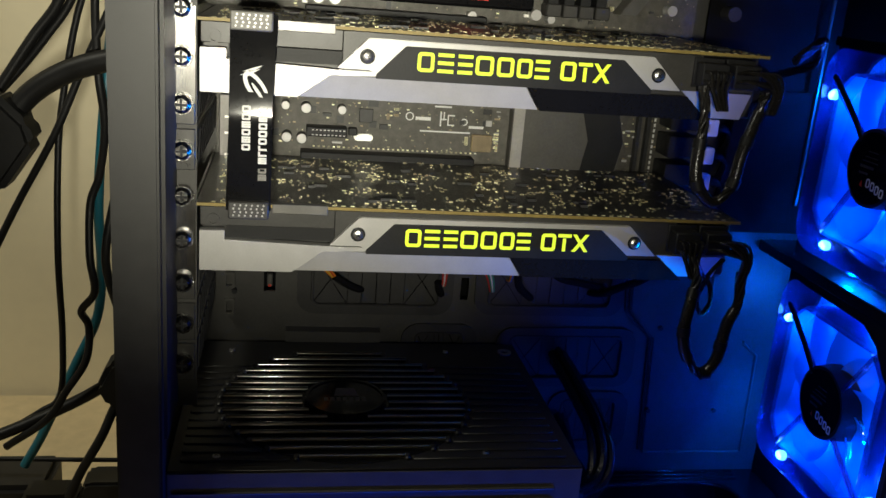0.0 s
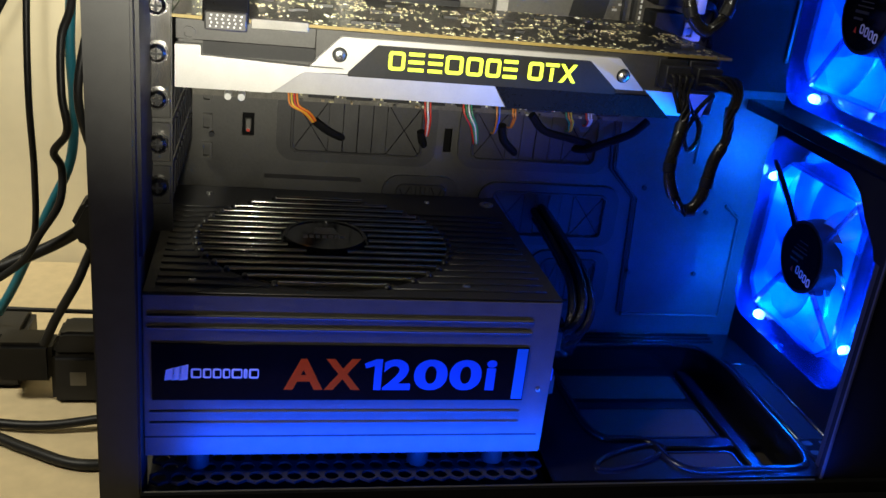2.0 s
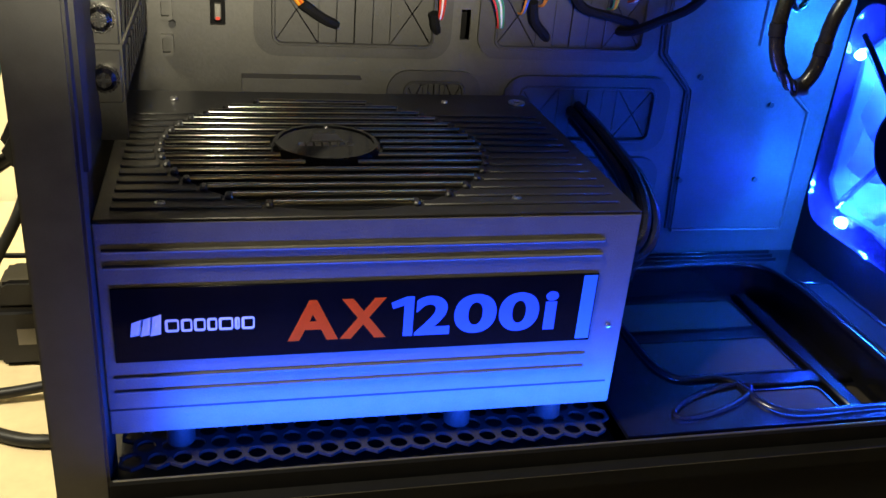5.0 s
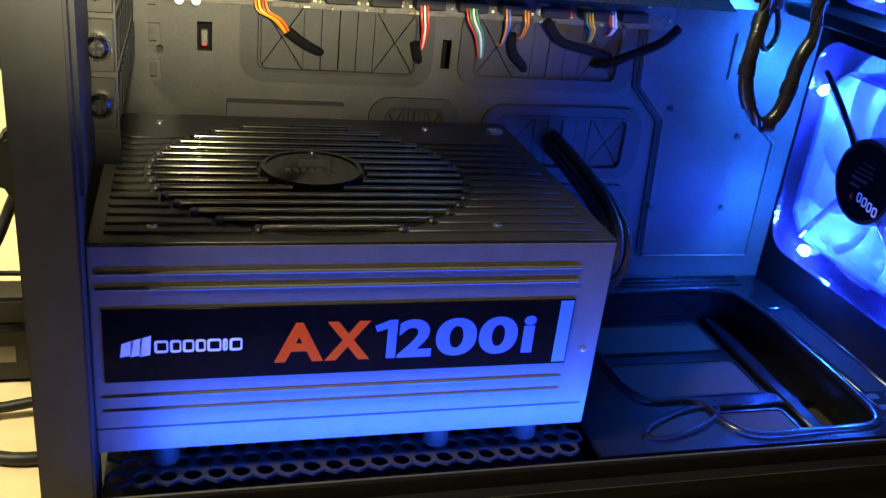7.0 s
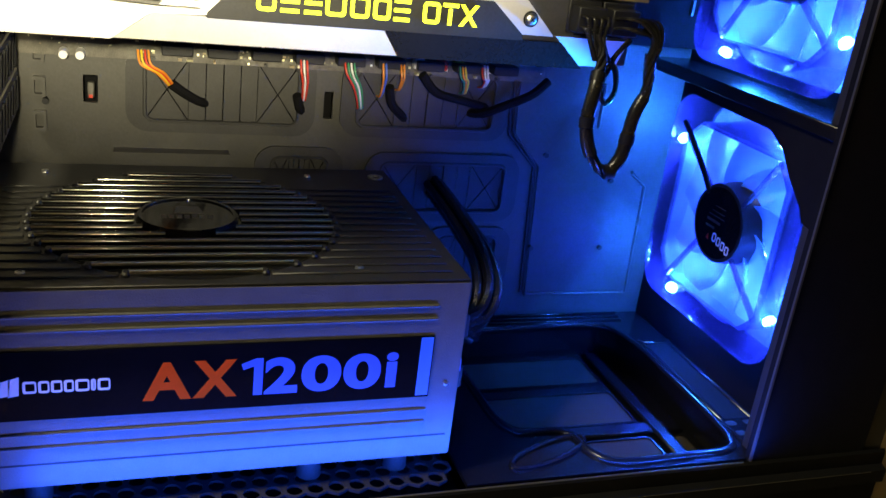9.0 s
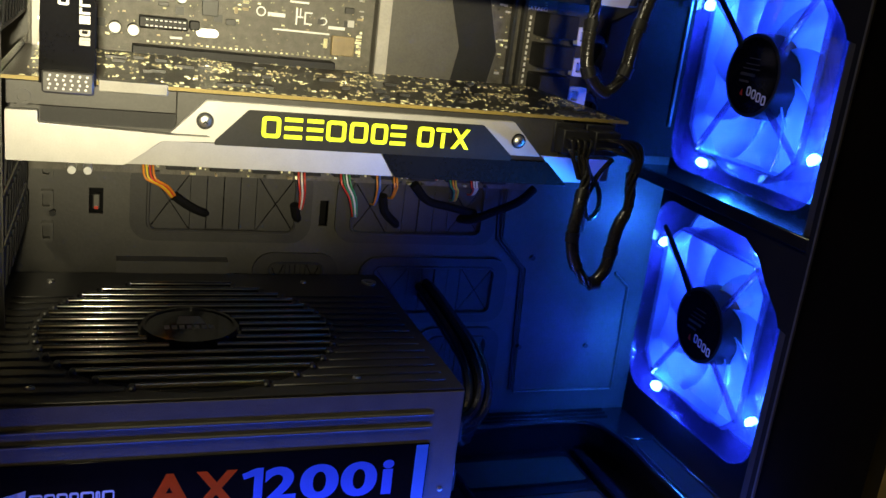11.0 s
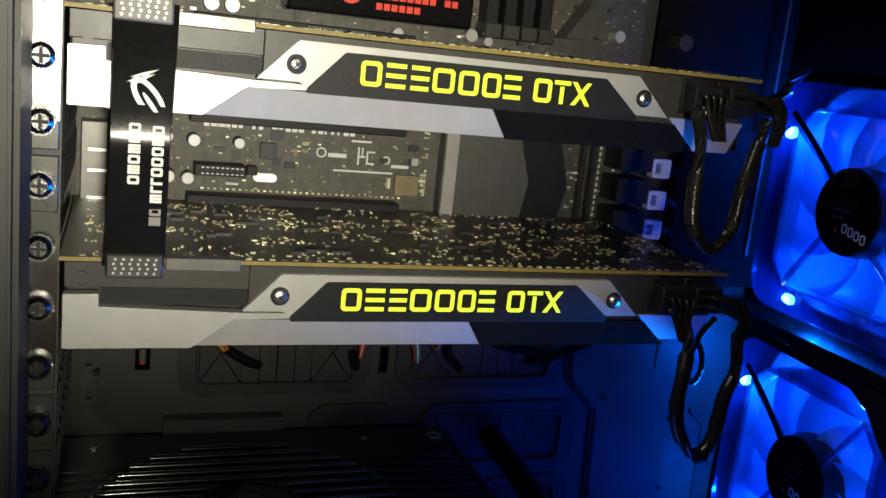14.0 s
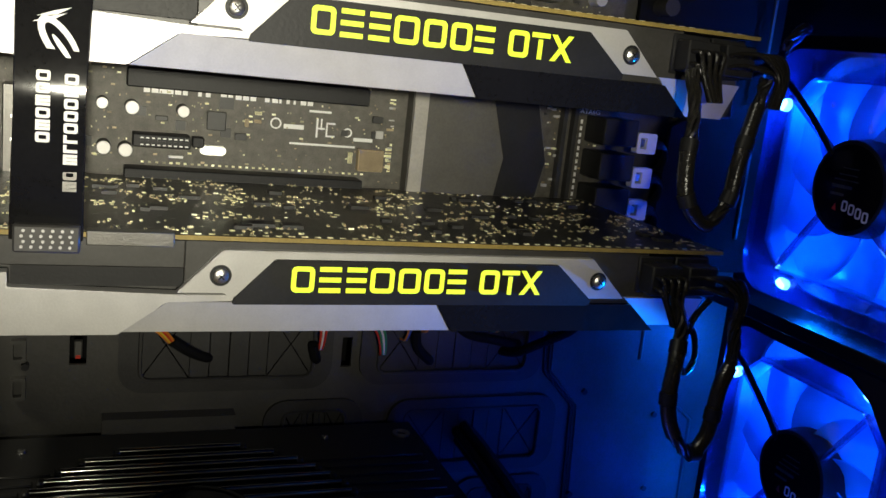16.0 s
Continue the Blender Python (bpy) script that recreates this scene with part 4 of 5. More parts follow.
part("crystal", prism(rounded(8.75, 9.85, 21.2, 21.6, 0.19), "y", YB - 0.32, YB, bevel=0.04), CHROME, mobo, "silver crystal can")
for x, z, r in ((5.95, 23.0, 0.3), (7.97, 23.0, 0.26), (5.75, 21.25, 0.3), (4.9, 21.3, 0.3), (4.8, 23.1, 0.25), (5.2, 19.4, 0.3)):
    c = part("capacitor", rod((x, YB, z), (x, YB - 0.75, z), r, n=20), DARK, mobo)
    part("cap_top", rod((x, YB - 0.75, z), (x, YB - 0.8, z), r * 0.95, r * 0.85, n=20), SILVER, c, "silver capacitor top")
part("socket", box(15.7, 16.9, YB - 0.4, YB, 20.9, 21.9, 0.05), TAN, mobo, "tan button cell socket")
part("rear_port", box(1.2, 2.3, YB - 1.2, YB, 19.2, 23.6, 0.05), GREYTAB, mobo)
for z in (20.2, 21.4, 22.3):
    part("port_tongue", box(1.5, 2.3, YB - 1.25, YB - 1.1, z, z + 0.12), CHROME, mobo)
for x, w, z, h in ((11.7, 0.5, 22.5, 0.5), (15.0, 0.42, 22.35, 0.42)):
    part("printed_sign", ring(circle(x + w / 2, z + h / 2, w / 2, 20), circle(x + w / 2, z + h / 2, w / 2 - 0.07, 20), "y", YB - 0.012, YB + 0.02), WHITE, mobo)
for a, b, z0, z1 in ((12.3, 13.2, 22.55, 22.75), (13.75, 13.84, 22.25, 23.1), (13.95, 14.02, 22.6, 23.1), (13.84, 14.15, 22.62, 22.7), (14.2, 14.62, 22.3, 22.38), (14.2, 14.28, 22.38, 22.95), (14.2, 14.62, 22.87, 22.95), (15.5, 16.4, 22.2, 22.36), (12.6, 15.6, 21.88, 21.97), (13.4, 14.4, 23.35, 23.45)):
    part("print_bar", box(a, b, YB - 0.01, YB + 0.02, z0, z1), WHITE, mobo)
for k, w in enumerate((0.5, 0.55, 0.6, 0.5, 0.5, 0.4, 0, 0.3, 0.4, 0, 0.5, 0.4, 0.5, 0.5, 0.5, 0, 0.4, 0.5, 0.2, 0.3, 0.2, 0.5, 0.5)):
    if w:
        x = 6.4 + 7.2 * k / 23
        part("print_bar", box(x, x + 0.5 * w, YB - 0.01, YB + 0.02, 23.62, 23.8), WHITE, mobo)
sink = part("chipset_cover", prism([(17.9, 16.0), (17.9, 27.0), (23.6, 27.0), (24.9, 22.0), (24.2, 18.5), (24.2, 16.0)], "y", YB - 0.95, YB, bevel=0.08), COVER_GREY, mobo, "dark grey chipset heatsink cover")
part("cover_stripe", box(17.95, 18.6, YB - 1.0, YB - 0.93, 16.1, 26.9), PALE_GREY, sink, "pale grey stripe")
part("cover_facet", prism([(21.6, 16.1), (22.6, 22.0), (21.2, 26.9), (23.5, 26.9), (24.8, 22.0), (24.1, 18.5), (24.1, 16.1)], "y", YB - 1.0, YB - 0.93), DARK, sink, "black facet")
for x in (25.8, 26.4):
    part("pin_header", box(x, x + 0.25, YB - 0.45, YB, 19.5, 25.6, 0.03), CHIP, mobo)
lettering("lettering", "SATA6G", WHITE, mobo, 26.75, 24.4, 28.0, 24.62, YB - 0.03)
for k in range(14):
    part("print_bar", box(27.0, 27.12, YB - 0.02, YB + 0.01, 19.6 + 0.33 * k, 19.8 + 0.33 * k), WHITE, mobo)
for k in range(5):
    z = 17.0 + 1.68 * k
    part("drive_port", box(27.3, 29.2, YB - 1.9, YB, z - 0.65, z + 0.65, 0.06), DARK, mobo)
for z in (23.3, 21.6, 20.0):
    plug = thing("drive_cable_plug", 29.6, 14, z, "white drive cable plug in a motherboard port", "cable plug", "drive cable plugs")
    bm = ring(rounded(29.22, 30.3, z - 0.5, z + 0.5, 0.1, 3), rounded(29.4, 29.75, z - 0.28, z + 0.28, 0.05, 3), "y", 13.5, 14.0)
    part("shell", bm, WHITE, plug)
    part("clip", box(29.42, 29.72, 13.6, 13.9, z - 0.18, z + 0.2, 0.03), CHROME, plug)
    part("lead", tube([(30.2, 13.8, z), (31.0, 13.9, z - 0.1), (31.6, 14.6, z - 0.8), (31.5, 15.5, z - 2.2)], 0.32, 8, flat=0.35), CABLE, plug)
# upper board: memory slots, heatsink with a lit plate
armour = part("lit_cover", box(9.5, 18.2, 13.4, YB, 29.2, 33, 0.15), GLOSSY, mobo, "black cover with a glowing red print")
part("lit_print", ring(circle(12.3, 30.3, 0.55, 24), circle(12.3, 30.3, 0.38, 24), "y", 13.37, 13.42), GLYPH_RED, armour)
for r, zz in enumerate((30.1, 29.62)):
    for k in range(11 if r == 0 else 6):
        if k not in (8,) or r:
            part("lit_print", box(13.5 + 0.36 * k, 13.78 + 0.36 * k, 13.37, 13.42, zz, zz + 0.3), GLYPH_RED, armour)
for k in range(4):
    part("memory_slot", box(19.2 + 0.95 * k, 19.85 + 0.95 * k, 14.3, YB, 29.5, 43, 0.05), DARK, mobo)
    part("slot_latch", box(19.1 + 0.95 * k, 19.95 + 0.95 * k, 13.9, YB, 29.0, 29.7, 0.06), SHROUD, mobo)
for k in range(5):
    part("choke", box(2.2 + 1.45 * k, 3.3 + 1.45 * k, 14.5, YB, 29.6, 30.7, 0.08), CHIP, mobo)
rng_top = random.Random(41)
for k in range(70):
    x, z = rng_top.uniform(1.4, 26.5), rng_top.uniform(28.6, 32.0)
    if 9.3 < x < 18.4 and z > 29.0:
        continue
    w, h, d = rng_top.choice(((0.14, 0.26, 0.1), (0.3, 0.16, 0.12), (0.45, 0.45, 0.18), (0.22, 0.22, 0.3)))
    part("surface_part", box(x, x + w, YB - d, YB, z, z + h, 0.02), rng_top.choice((CHIP, SHROUD, SOLDER, SILVER, CHROME)), mobo)
for x, z, r in ((6.4, 29.1, 0.32), (7.3, 29.1, 0.32), (15.0, 28.7, 0.25), (18.7, 29.0, 0.3), (19.6, 28.8, 0.22), (26.8, 29.8, 0.3)):
    part("capacitor", rod((x, YB, z), (x, YB - 0.8, z), r, n=16), SILVER, mobo)
for x in (3.0, 3.75):
    part("capacitor", rod((x, YB, 14.15), (x, 14.5, 14.15), 0.22, 0.2, n=18), WHITE, mobo)
part("heatsink", prism([(23.4, 29.4), (25.6, 32.5), (26.6, 32.5), (24.4, 29.4)], "y", 13.9, YB, bevel=0.06), GREYTAB, mobo)
part("capacitor", rod((30.5, 15.9, 29.9), (30.5, 14.2, 29.9), 0.42, n=20), SHROUD, mobo)
for k, (x, m) in enumerate(((20.9, WHITE), (22.2, WIRES["red"]), (23.2, WIRES["yellow"]))):
    part("button", box(x - 0.3, x + 0.3, YB - 0.5, YB, 14.4, 14.95, 0.05), m, mobo)
for k in range(9):
    part("pin_header", box(7.5 + 2.2 * k, 9.0 + 2.2 * k, YB - 0.9, YB, 14.4, 14.9, 0.04), DARK, mobo)

# fine board furniture between the cards
rng_mid = random.Random(77)
for x, z, w, h, m in ((10.6, 22.5, 0.16, 0.34, TAN), (11.0, 23.05, 0.3, 0.14, SOLDER), (11.0, 22.7, 0.3, 0.14, TAN), (16.3, 23.1, 0.5, 0.3, CHIP), (16.5, 22.4, 0.36, 0.36, SILVER), (10.2, 21.9, 0.5, 0.3, CHIP), (15.3, 21.2, 0.2, 0.5, SOLDER), (6.9, 22.5, 0.5, 0.2, CHIP), (7.5, 20.95, 0.6, 0.12, SILVER)):
    part("surface_part", box(x, x + w, YB - 0.14, YB, z, z + h, 0.02), m, mobo)
for k in range(3):
    for j in range(9):
        part("contact", box(6.3 + 0.22 * j, 6.42 + 0.22 * j, YB - 1.12, YB - 1.08, 21.55 + 0.14 * k, 21.6 + 0.14 * k), SILVER if k != 1 else DARK, mobo)
for k in range(26):
    z = rng_mid.uniform(20.9, 25.0)
    part("edge_contact", box(17.0 + rng_mid.uniform(0, 0.25), 17.35, YB - 0.05, YB, z, z + rng_mid.uniform(0.05, 0.12)), rng_mid.choice((SOLDER, SILVER, TAN)), mobo)
for k in range(22):
    x, z = 24.9 + rng_mid.uniform(0, 0.8), rng_mid.uniform(19.0, 25.6)
    part("surface_part", box(x, x + rng_mid.uniform(0.1, 0.3), YB - 0.12, YB, z, z + rng_mid.uniform(0.06, 0.14)), rng_mid.choice((SOLDER, CHIP, SILVER)), mobo)

# ---- case fans ----


def fan(z, copy_of=None):
    f = thing("case_fan", FAN_X, FAN_Y, z - 6, "clear blue-lit case fan with black hub sticker and four struts", "fan", "case fans")
    c = (FAN_Y, z)
    sq = rounded(c[0] - 6.0, c[0] + 6.0, z - 6.0, z + 6.0, 1.6, 8)
    inner = [(c[0] + 5.7 * math.cos(math.atan2(b - c[1], a - c[0])), c[1] + 5.7 * math.sin(math.atan2(b - c[1], a - c[0]))) for a, b in sq]
    part("rear_flange", ring(sq, inner, "x", 36.0, 36.3), DIM, f, "smoky clear flange")
    part("shroud_ring", ring([(c[0] + (a - c[0]) * 1.03, c[1] + (b - c[1]) * 1.03) for a, b in inner], inner, "x", 36.3, 38.2), CLEAR, f, "clear plastic ring")
    hub = part("hub", rod((36.05, *c), (37.6, *c), 2.15, 2.3, 32), HUB, f)
    part("sticker", rod((36.0, *c), (36.05, *c), 1.95, 1.95, 32), LABEL, hub, "black hub sticker")
    for k in range(4):
        a = radians(46 + 90 * k)
        p0, p1 = (36.25, c[0] + 2.0 * math.cos(a), c[1] + 2.0 * math.sin(a)), (36.2, c[0] + 5.85 * math.cos(a - 0.12), c[1] + 5.85 * math.sin(a - 0.12))
        part("strut", rod(p0, p1, 0.16, 0.19, 8), DIM, f)
    a = radians(47)
    lead = [(36.05, c[0] + r * math.cos(a - 0.02 * r + 0.03), c[1] + r * math.sin(a - 0.02 * r + 0.03)) for r in (1.8, 3.2, 4.6, 5.9, 6.6)]
    part("lead", tube(lead, 0.15, 7), CABLE, f, "dark lead along a strut")
    for k in range(9):
        bm = bmesh.new()
        rows = []
        for i in range(7):
            r = 2.2 + 3.35 * i / 6
            sweep = radians(40 * k + 6.5 * i)
            row = []
            for j in range(6):
                a = sweep + radians(50 + i * 0.2) * (j / 5 - 0.5)
                x = 37.15 + 0.75 * (j / 5 - 0.5) * (1 - 0.25 * i / 6) + 0.12 * math.sin(j * 1.1)
                row.append([bm.verts.new((x + d, c[0] + r * math.cos(a), c[1] + r * math.sin(a))) for d in (0, 0.12)])
            rows.append(row)
        for p, q in zip(rows, rows[1:]):
            for j in range(5):
                for s in (0, 1):
                    bm.faces.new((p[j][s], p[j + 1][s], q[j + 1][s], q[j][s]))
            for j in (0, 5):
                bm.faces.new((p[j][0], p[j][1], q[j][1], q[j][0]))
        for row in (rows[0], rows[-1]):
            for j in range(5):
                bm.faces.new((row[j][0], row[j + 1][0], row[j + 1][1], row[j][1]))
        part("blade", bm, CLEAR, f, "clear blue fan blade")
    for dy, dz in LEDS:
        p = Vector((36.45, c[0] + dy, c[1] + dz))
        q = Vector((36.45, c[0] + dy * 0.955, c[1] + dz * 0.955))
        part("led", rod(p + (p - q) * 0.8, p, 0.36, 0.3, 12), LED, f, "glowing blue lamp")
    # sticker print
    for u0, u1, v0, v1 in ((-0.4, -0.28, -0.9, -0.1), (-0.05, 0.1, -0.9, 0.3), (0.3, 0.36, -0.8, 0.6), (0.55, 0.6, -0.6, 0.5), (0.85, 0.9, -0.4, 0.5)):
        part("print_bar", box(35.985, 36.01, c[0] - v1, c[0] - v0, z + u0, z + u1), SHROUD, hub)
    for k in range(4):
        part("brand_mark", ring(rounded(c[0] - 1.5 + 0.42 * k, c[0] - 1.16 + 0.42 * k, z - 1.35 + 0.1 * k, z - 0.85 + 0.1 * k, 0.12, 3), rounded(c[0] - 1.42 + 0.42 * k, c[0] - 1.24 + 0.42 * k, z - 1.26 + 0.1 * k, z - 0.94 + 0.1 * k, 0.04, 3), "x", 35.98, 36.01), WHITE, hub)
    part("brand_mark", prism([(c[0] + 0.4, z - 1.1), (c[0] + 0.65, z - 1.05), (c[0] + 0.5, z - 0.75)], "x", 35.98, 36.01), WIRES["red"], hub)
    return f


for z in FAN_Z:
    fan(z)

# ---- cables in the case ----


def bundle(name, label, points, r, group="", bands=()):
    """Twisted single wires that show between stretches of glossy heat-shrink."""
    t = thing(name, *points[0], label, "cable", group)
    path = curve(points, 6)
    n = len(path)
    for k in range(6):
        wire = []
        for i, p in enumerate(path):
            d = (path[min(i + 1, n - 1)] - path[max(i - 1, 0)]).normalized()
            u = d.cross(Vector((0.2, 1, 0.1))).normalized()
            w = d.cross(u)
            a = 2 * math.pi * k / 6 + 0.33 * i + 0.5 * math.sin(0.9 * i + k)
            q = r * (0.56 + 0.1 * math.sin(1.3 * i + 2.1 * k))
            wire.append(p + u * (q * math.cos(a)) + w * (q * math.sin(a)))
        part("wire", tube(wire, r * 0.36, 6, steps=1), SLEEVE, t)
    for f in bands:
        a, b = int((f - 0.065) * (n - 2)), int((f + 0.065) * (n - 2)) + 1
        a = max(a, 0)
        part("heat_shrink", tube(path[a:b + 1], r * 1.08, 12, steps=1), SLEEVE, t, "glossy heat-shrink sleeve")
        e, g = path[a], path[a + 1]
        part("collar", rod(e, e + (g - e).normalized() * 0.45, r * 1.22, r * 1.2, 12), CABLE, t)
    return t


for dz in (0, 8.13):
    k = 0 if dz else 1
    L = [(24.3, 2.3, 18.9), (24.6, 1.8, 17.9), (24.2, 1.2, 16.6), (24.0, 1.0, 15.3), (24.3, 0.9, 14.1), (25.1, 0.8, 13.2), (25.8, 0.8, 13.9), (26.1, 0.9, 15.7), (26.6, 1.1, 16.8), (26.7, 1.5, 18.2)] if k else [(23.6, 2.2, 26.9), (23.7, 1.8, 25.4), (23.5, 1.5, 23.7), (23.6, 1.3, 22.5), (24.5, 1.3, 21.65), (25.3, 1.3, 22.4), (25.6, 1.4, 23.9), (26.0, 1.6, 25.1), (26.4, 1.8, 26.2), (26.4, 1.7, 26.8)]
    bundle("power_cable", "sleeved black graphics power cable hanging in a loop", L, 0.27, "graphics power cables", (0.24, 0.4, 0.64, 0.8))
trunk = thing("power_cable_bundle", 22.7, 16, 7.5, "thick bundle of black sleeved power cables entering a grommet", "cable")
for dx, dz in ((0, 0), (0.42, 0.1), (-0.38, 0.15), (0.2, -0.4), (-0.2, -0.38), (0.05, 0.4)):
    part("strand", tube([(22.8 + dx, 16.8, 7.5 + dz), (22.9 + dx, 14.6, 7.3 + dz), (23.0 + dx, 11.5, 6.9 + dz), (23.2 + 1.2 * dx, 8.6, 6.2 + dz), (23.1 + 1.4 * dx, 6.6, 5.0 + dz), (22.3 + dx, 5.6, 3.9 + dz), (20.4, 5.2 + dx, 3.6 + dz)], 0.27, 8), SLEEVE, trunk)
bundle("power_cable", "black sleeved cable beside the power supply", [(20.4, 6.5, 3.2), (22.2, 6.3, 2.6), (23.3, 8.5, 2.2), (23.0, 12.0, 2.6), (23.6, 16.5, 3.0)], 0.55)
bundle("power_cable", "black cable curling above the upper fan", [(28.8, 3.8, 28.2), (30.6, 5.0, 29.0), (32.3, 7.5, 28.9), (33.4, 10.0, 27.6), (34.0, 15.0, 26.5)], 0.27)


def wires(label, x, z0, dx, z1, colours, sag=0.5):
    t = thing("header_wires", x, 15, z0, label, "wires", "header wires")
    for k, c in enumerate(colours):
        o = 0.16 * (k - len(colours) / 2)
        part("wire", tube([(x + o, 14.6, z0 + 0.3), (x + o + 0.1 * dx, 14.3, z0 - 0.35), (x + o * 0.8 + 0.6 * dx, 14.5, (z0 + z1) / 2), (x + o * 0.5 + dx, 15.2, z1), (x + o * 0.5 + 1.1 * dx, 15.9, z1 - 0.2)], 0.055, 6), WIRES[c] if c in WIRES else CABLE, t)


inner = [(24.5, 2.2, 18.7), (25.0, 2.2, 17.9), (25.5, 2.1, 17.3), (25.6, 2.0, 16.4), (25.2, 1.9, 15.9), (24.9, 2.0, 16.6), (25.4, 2.2, 17.8), (26.1, 2.3, 18.6)]
bundle("power_cable", "thin black graphics power wires curled inside the loop", inner, 0.13, "graphics power cables")


wires("orange and yellow wires running into a black sleeve", 6.7, 14.3, 1.4, 12.7, ("orange", "yellow", "red", "orange"))
wires("red and white wires under the board", 14.6, 14.4, 0.2, 12.4, ("red", "white", "red"))
wires("red, green and white wires under the board", 17.0, 14.4, 0.9, 12.1, ("red", "green", "white", "green"))
wires("orange and blue wires under the board", 18.9, 14.5, 0.1, 12.8, ("orange", "blue"))
wires("orange wires under the board", 19.9, 14.5, 0.1, 13.2, ("orange", "orange"))
wires("green and orange wires under the board", 23.3, 14.6, 0.5, 13.2, ("green", "orange", "yellow"))
wires("red and white wires under the board", 24.6, 14.6, 0.3, 13.6, ("red", "white", "white"))
for p in ([(8.0, 15.0, 12.9), (8.8, 15.3, 12.3), (9.6, 15.9, 11.8), (10.4, 17, 11.5)], [(14.4, 15.2, 12.6), (14.6, 15.5, 11.9), (14.9, 16.2, 11.4)], [(21.0, 14.6, 14.2), (22.0, 14.9, 13.2), (23.5, 15.1, 12.8), (25.0, 15.6, 12.4), (26, 16.8, 12)], [(28.6, 14.8, 14.2), (27.6, 14.6, 13.4), (26.2, 15.0, 12.6), (25.0, 15.4, 12.0), (24.0, 16.8, 11.8)], [(19.3, 14.8, 13.4), (19.6, 15.2, 12.4), (20.4, 15.7, 11.6), (21, 16.8, 11)]):
    t = thing("sleeved_cable", *p[0], "thin black sleeved cable entering a grommet", "cable", "sleeved cables")
    part("sheath", tube(p, 0.25, 8), VOID, t)

# ---- cables against the wall ----


def hanging(label, pts, r, material=CABLE, y=17):
    t = thing("wall_cable", pts[0][0], y, pts[0][1], label, "cable", "wall cables")
    part("sheath", tube([(x + 0.02 * k, y + 0.5 * math.sin(k * 1.7 + x), z) for k, (x, z) in enumerate(pts)], r, 9), material, t)
    return t


B = "black cable hanging in front of the wall"
hanging(B, [(-6.9, 31), (-7.6, 27.9), (-9.2, 25.6), (-11.5, 22)], 0.3)
hanging(B, [(-6.3, 31), (-7.0, 28), (-8.6, 25.6), (-10.2, 23.6), (-12.5, 21)], 0.24)
hanging(B, [(-4.3, 32), (-6.5, 28), (-7.8, 22), (-8.1, 18), (-8.2, 12.8), (-8.3, 8), (-8.7, 3.8), (-10, 2.6), (-12.4, 1.0)], 0.2)
hanging(B, [(-3.9, 30), (-4.7, 28.1), (-6.6, 24), (-8.2, 20.3), (-10.7, 15.7), (-13, 11)], 0.22)
hanging(B, [(-5.4, 31), (-5.8, 28), (-5.6, 24), (-5.4, 21), (-5.9, 18), (-6.5, 16.2), (-6.5, 13.2), (-6.3, 11), (-7.2, 9.6), (-6.9, 8.4), (-7.0, 6.5), (-8.2, 4.5), (-9.4, 2.6), (-12, 0.6)], 0.24)
hanging("teal cable hanging in front of the wall", [(-4.2, 31), (-4.9, 28), (-5.6, 22), (-6.1, 16.2), (-6.2, 12), (-6.6, 8.5), (-8.0, 5.3), (-10.2, 0.4), (-11.5, -2)], 0.3, TEAL, 18.4)
hanging(B, [(-2.5, 25.3), (-4.7, 25.0), (-7.1, 24.1), (-9.2, 22.5), (-10.5, 20)], 0.62, CABLE, 14.5)
hanging(B, [(-4.4, 18.5), (-4.9, 16.9), (-5.5, 13), (-4.8, 9.2), (-3.8, 7)], 0.26)
hanging(B, [(-3.2, 6.0), (-5.2, 5.0), (-7.6, 3.4), (-11.5, 1.6), (-14, 0.8)], 0.38)
hanging(B, [(-4.6, 4.6), (-5.5, 2.6), (-6.1, 1.2), (-7.4, -1.2), (-8.2, -3)], 0.3)
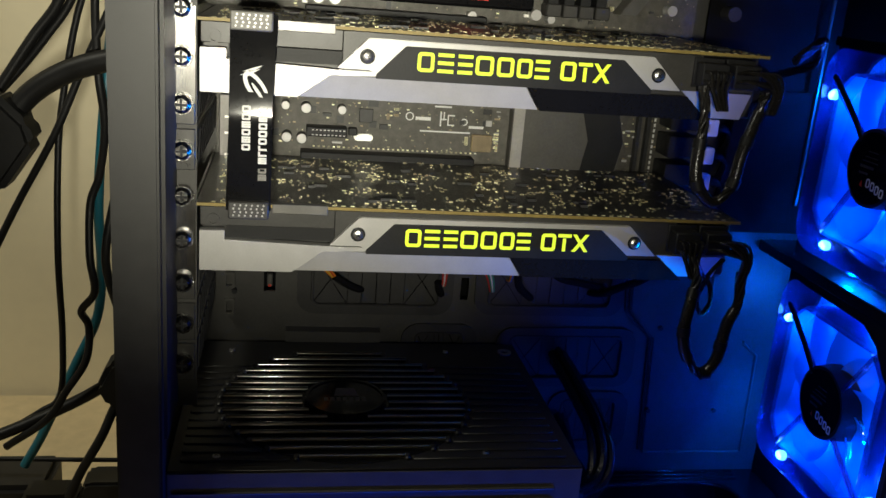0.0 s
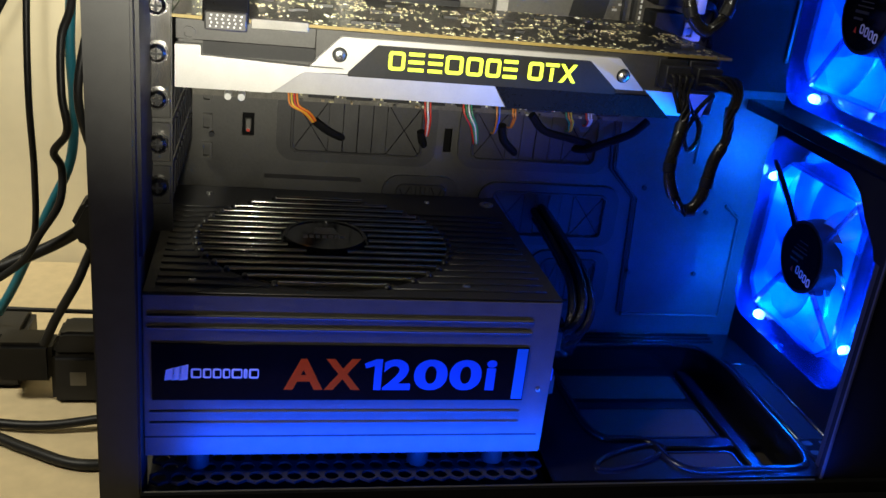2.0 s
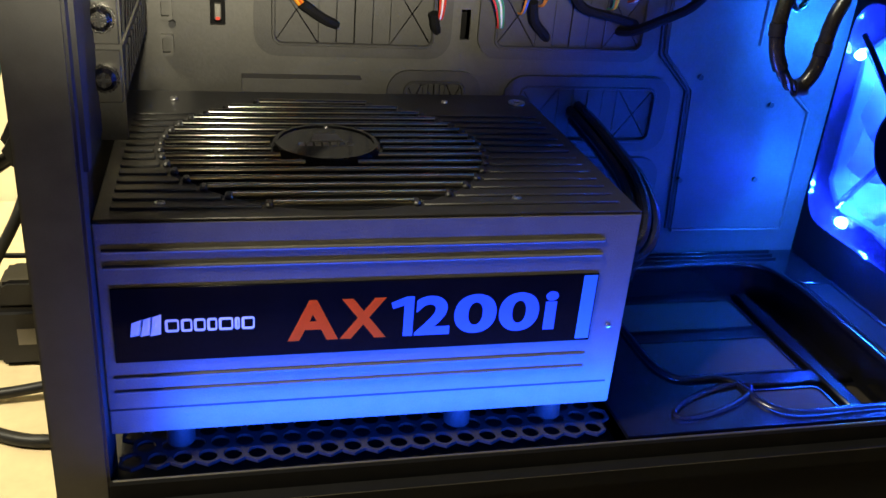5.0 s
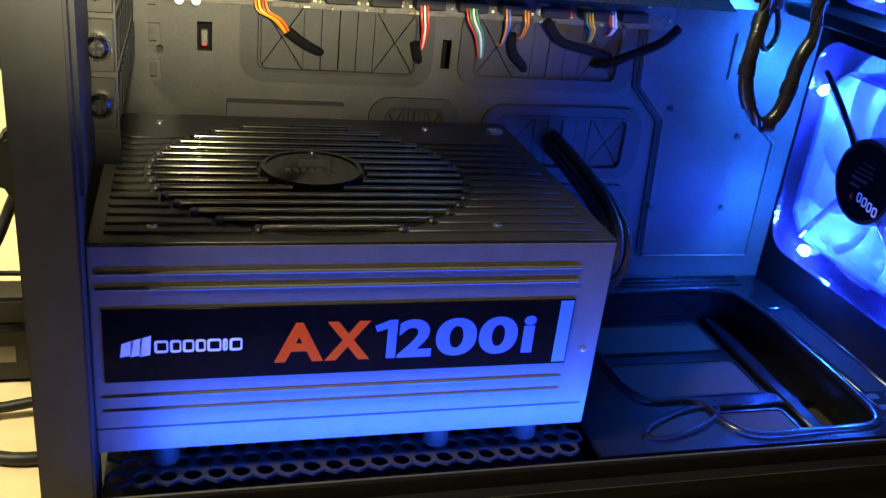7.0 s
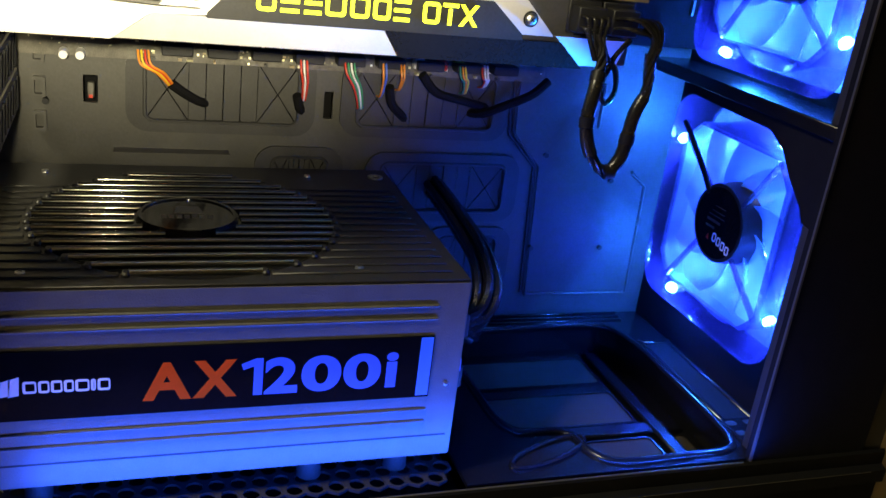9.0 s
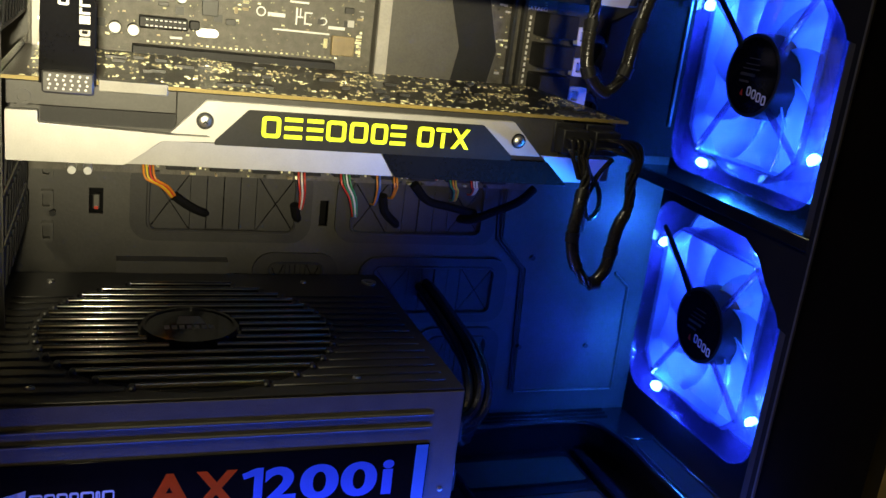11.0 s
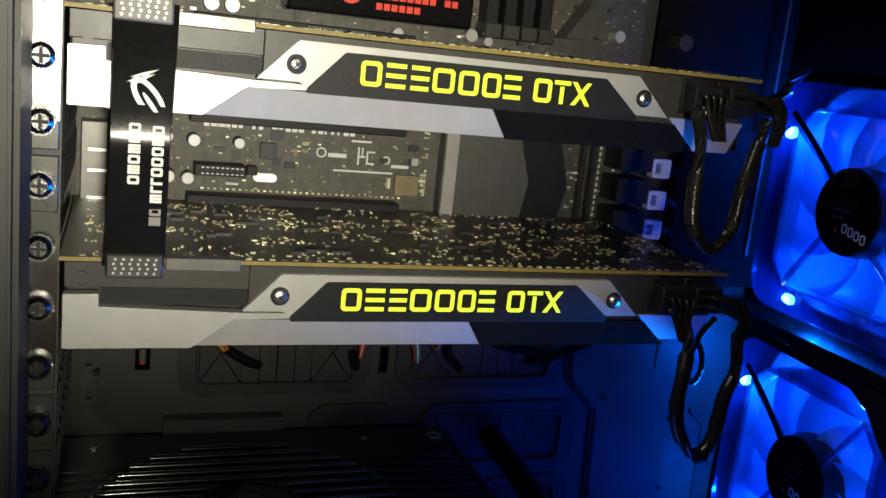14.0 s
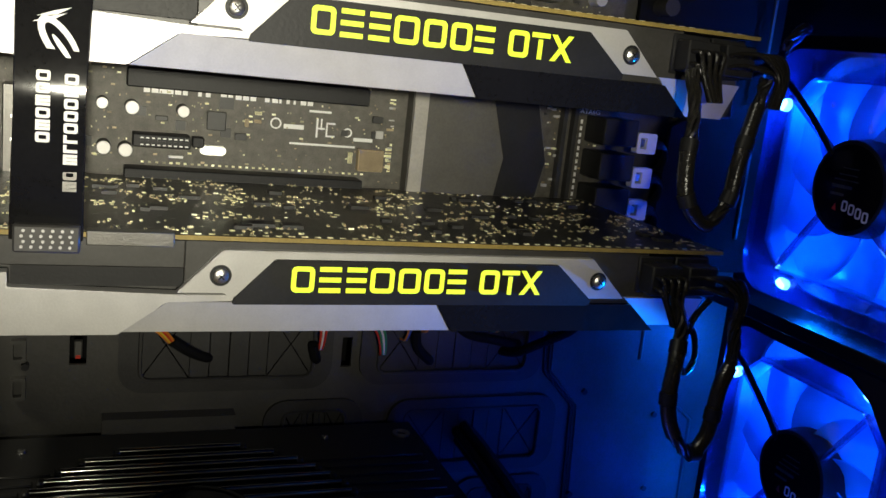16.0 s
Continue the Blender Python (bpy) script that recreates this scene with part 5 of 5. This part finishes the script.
plug = thing("cable_plug", -10, 14.5, 20, "fat black moulded plug on a thick cable", "cable plug")
part("body", prism([(-12.4, 17.2), (-10.2, 17.6), (-8.3, 20.4), (-8.6, 21.6), (-10.2, 23.2), (-12.4, 22.6)], "y", 13.2, 15.8, bevel=0.4), CABLE, plug)
plug = thing("mains_plug", -4.0, 14, 5.2, "black moulded mains plug hanging behind the case", "cable plug")
part("body", prism([(-5.5, 6.6), (-4.9, 5.3), (-4.2, 5.0), (-2.2, 5.2), (-2.2, 8.3), (-3.9, 8.6), (-4.8, 8.0)], "y", 12.6, 15.0, bevel=0.3), CABLE, plug)

shelf = thing("power_strip", -22, 21, -8.0, "long black power strip lying on the table", "power strip")
part("body", box(-40, -10.2, 19.4, 24, -8.0, -4.0, 0.4, seg=2), DARK, shelf)
part("socket_plug", box(-11.4, -8.0, 17.6, 20.0, -6.4, -3.6, 0.3, seg=2), CABLE, shelf, "black plug at the end of the strip")
brick = thing("power_adapter", -5.8, 19, -8.0, "black stepped power adapter standing on the table", "power adapter")
part("body", box(-8.1, -2.6, 17.6, 20.2, -8.0, -4.4, 0.3, seg=2), DARK, brick)
part("cap", prism([(-8.0, -4.4), (-7.6, -3.0), (-7.2, -2.8), (-2.6, -2.8), (-2.6, -4.4)], "y", 17.8, 20.2, bevel=0.2), DARK, brick)
part("rating_label", box(-6.9, -5.9, 17.57, 17.62, -6.6, -5.6), GREYTAB, brick, "small grey rating label")
for pts, r in (([(-40, 21.0, -2.2), (-20, 20.6, -2.3), (-8, 20.4, -2.5), (-1.5, 20.4, -2.6)], 0.16), ([(-16, 15.5, -7.4), (-11, 14.6, -7.5), (-7.5, 14.2, -7.45), (-2.5, 14.6, -7.0), (0.5, 15.0, -7.7)], 0.3), ([(-17, 15.0, -7.6), (-12, 14.0, -7.6), (-8.6, 12.0, -7.6), (-5.0, 10.2, -7.62), (-1.2, 10.6, -7.6)], 0.34)):
    t = thing("table_cable", *pts[0], "black cable lying across the table", "cable", "table cables")
    part("sheath", tube(pts, r, 9), CABLE, t)
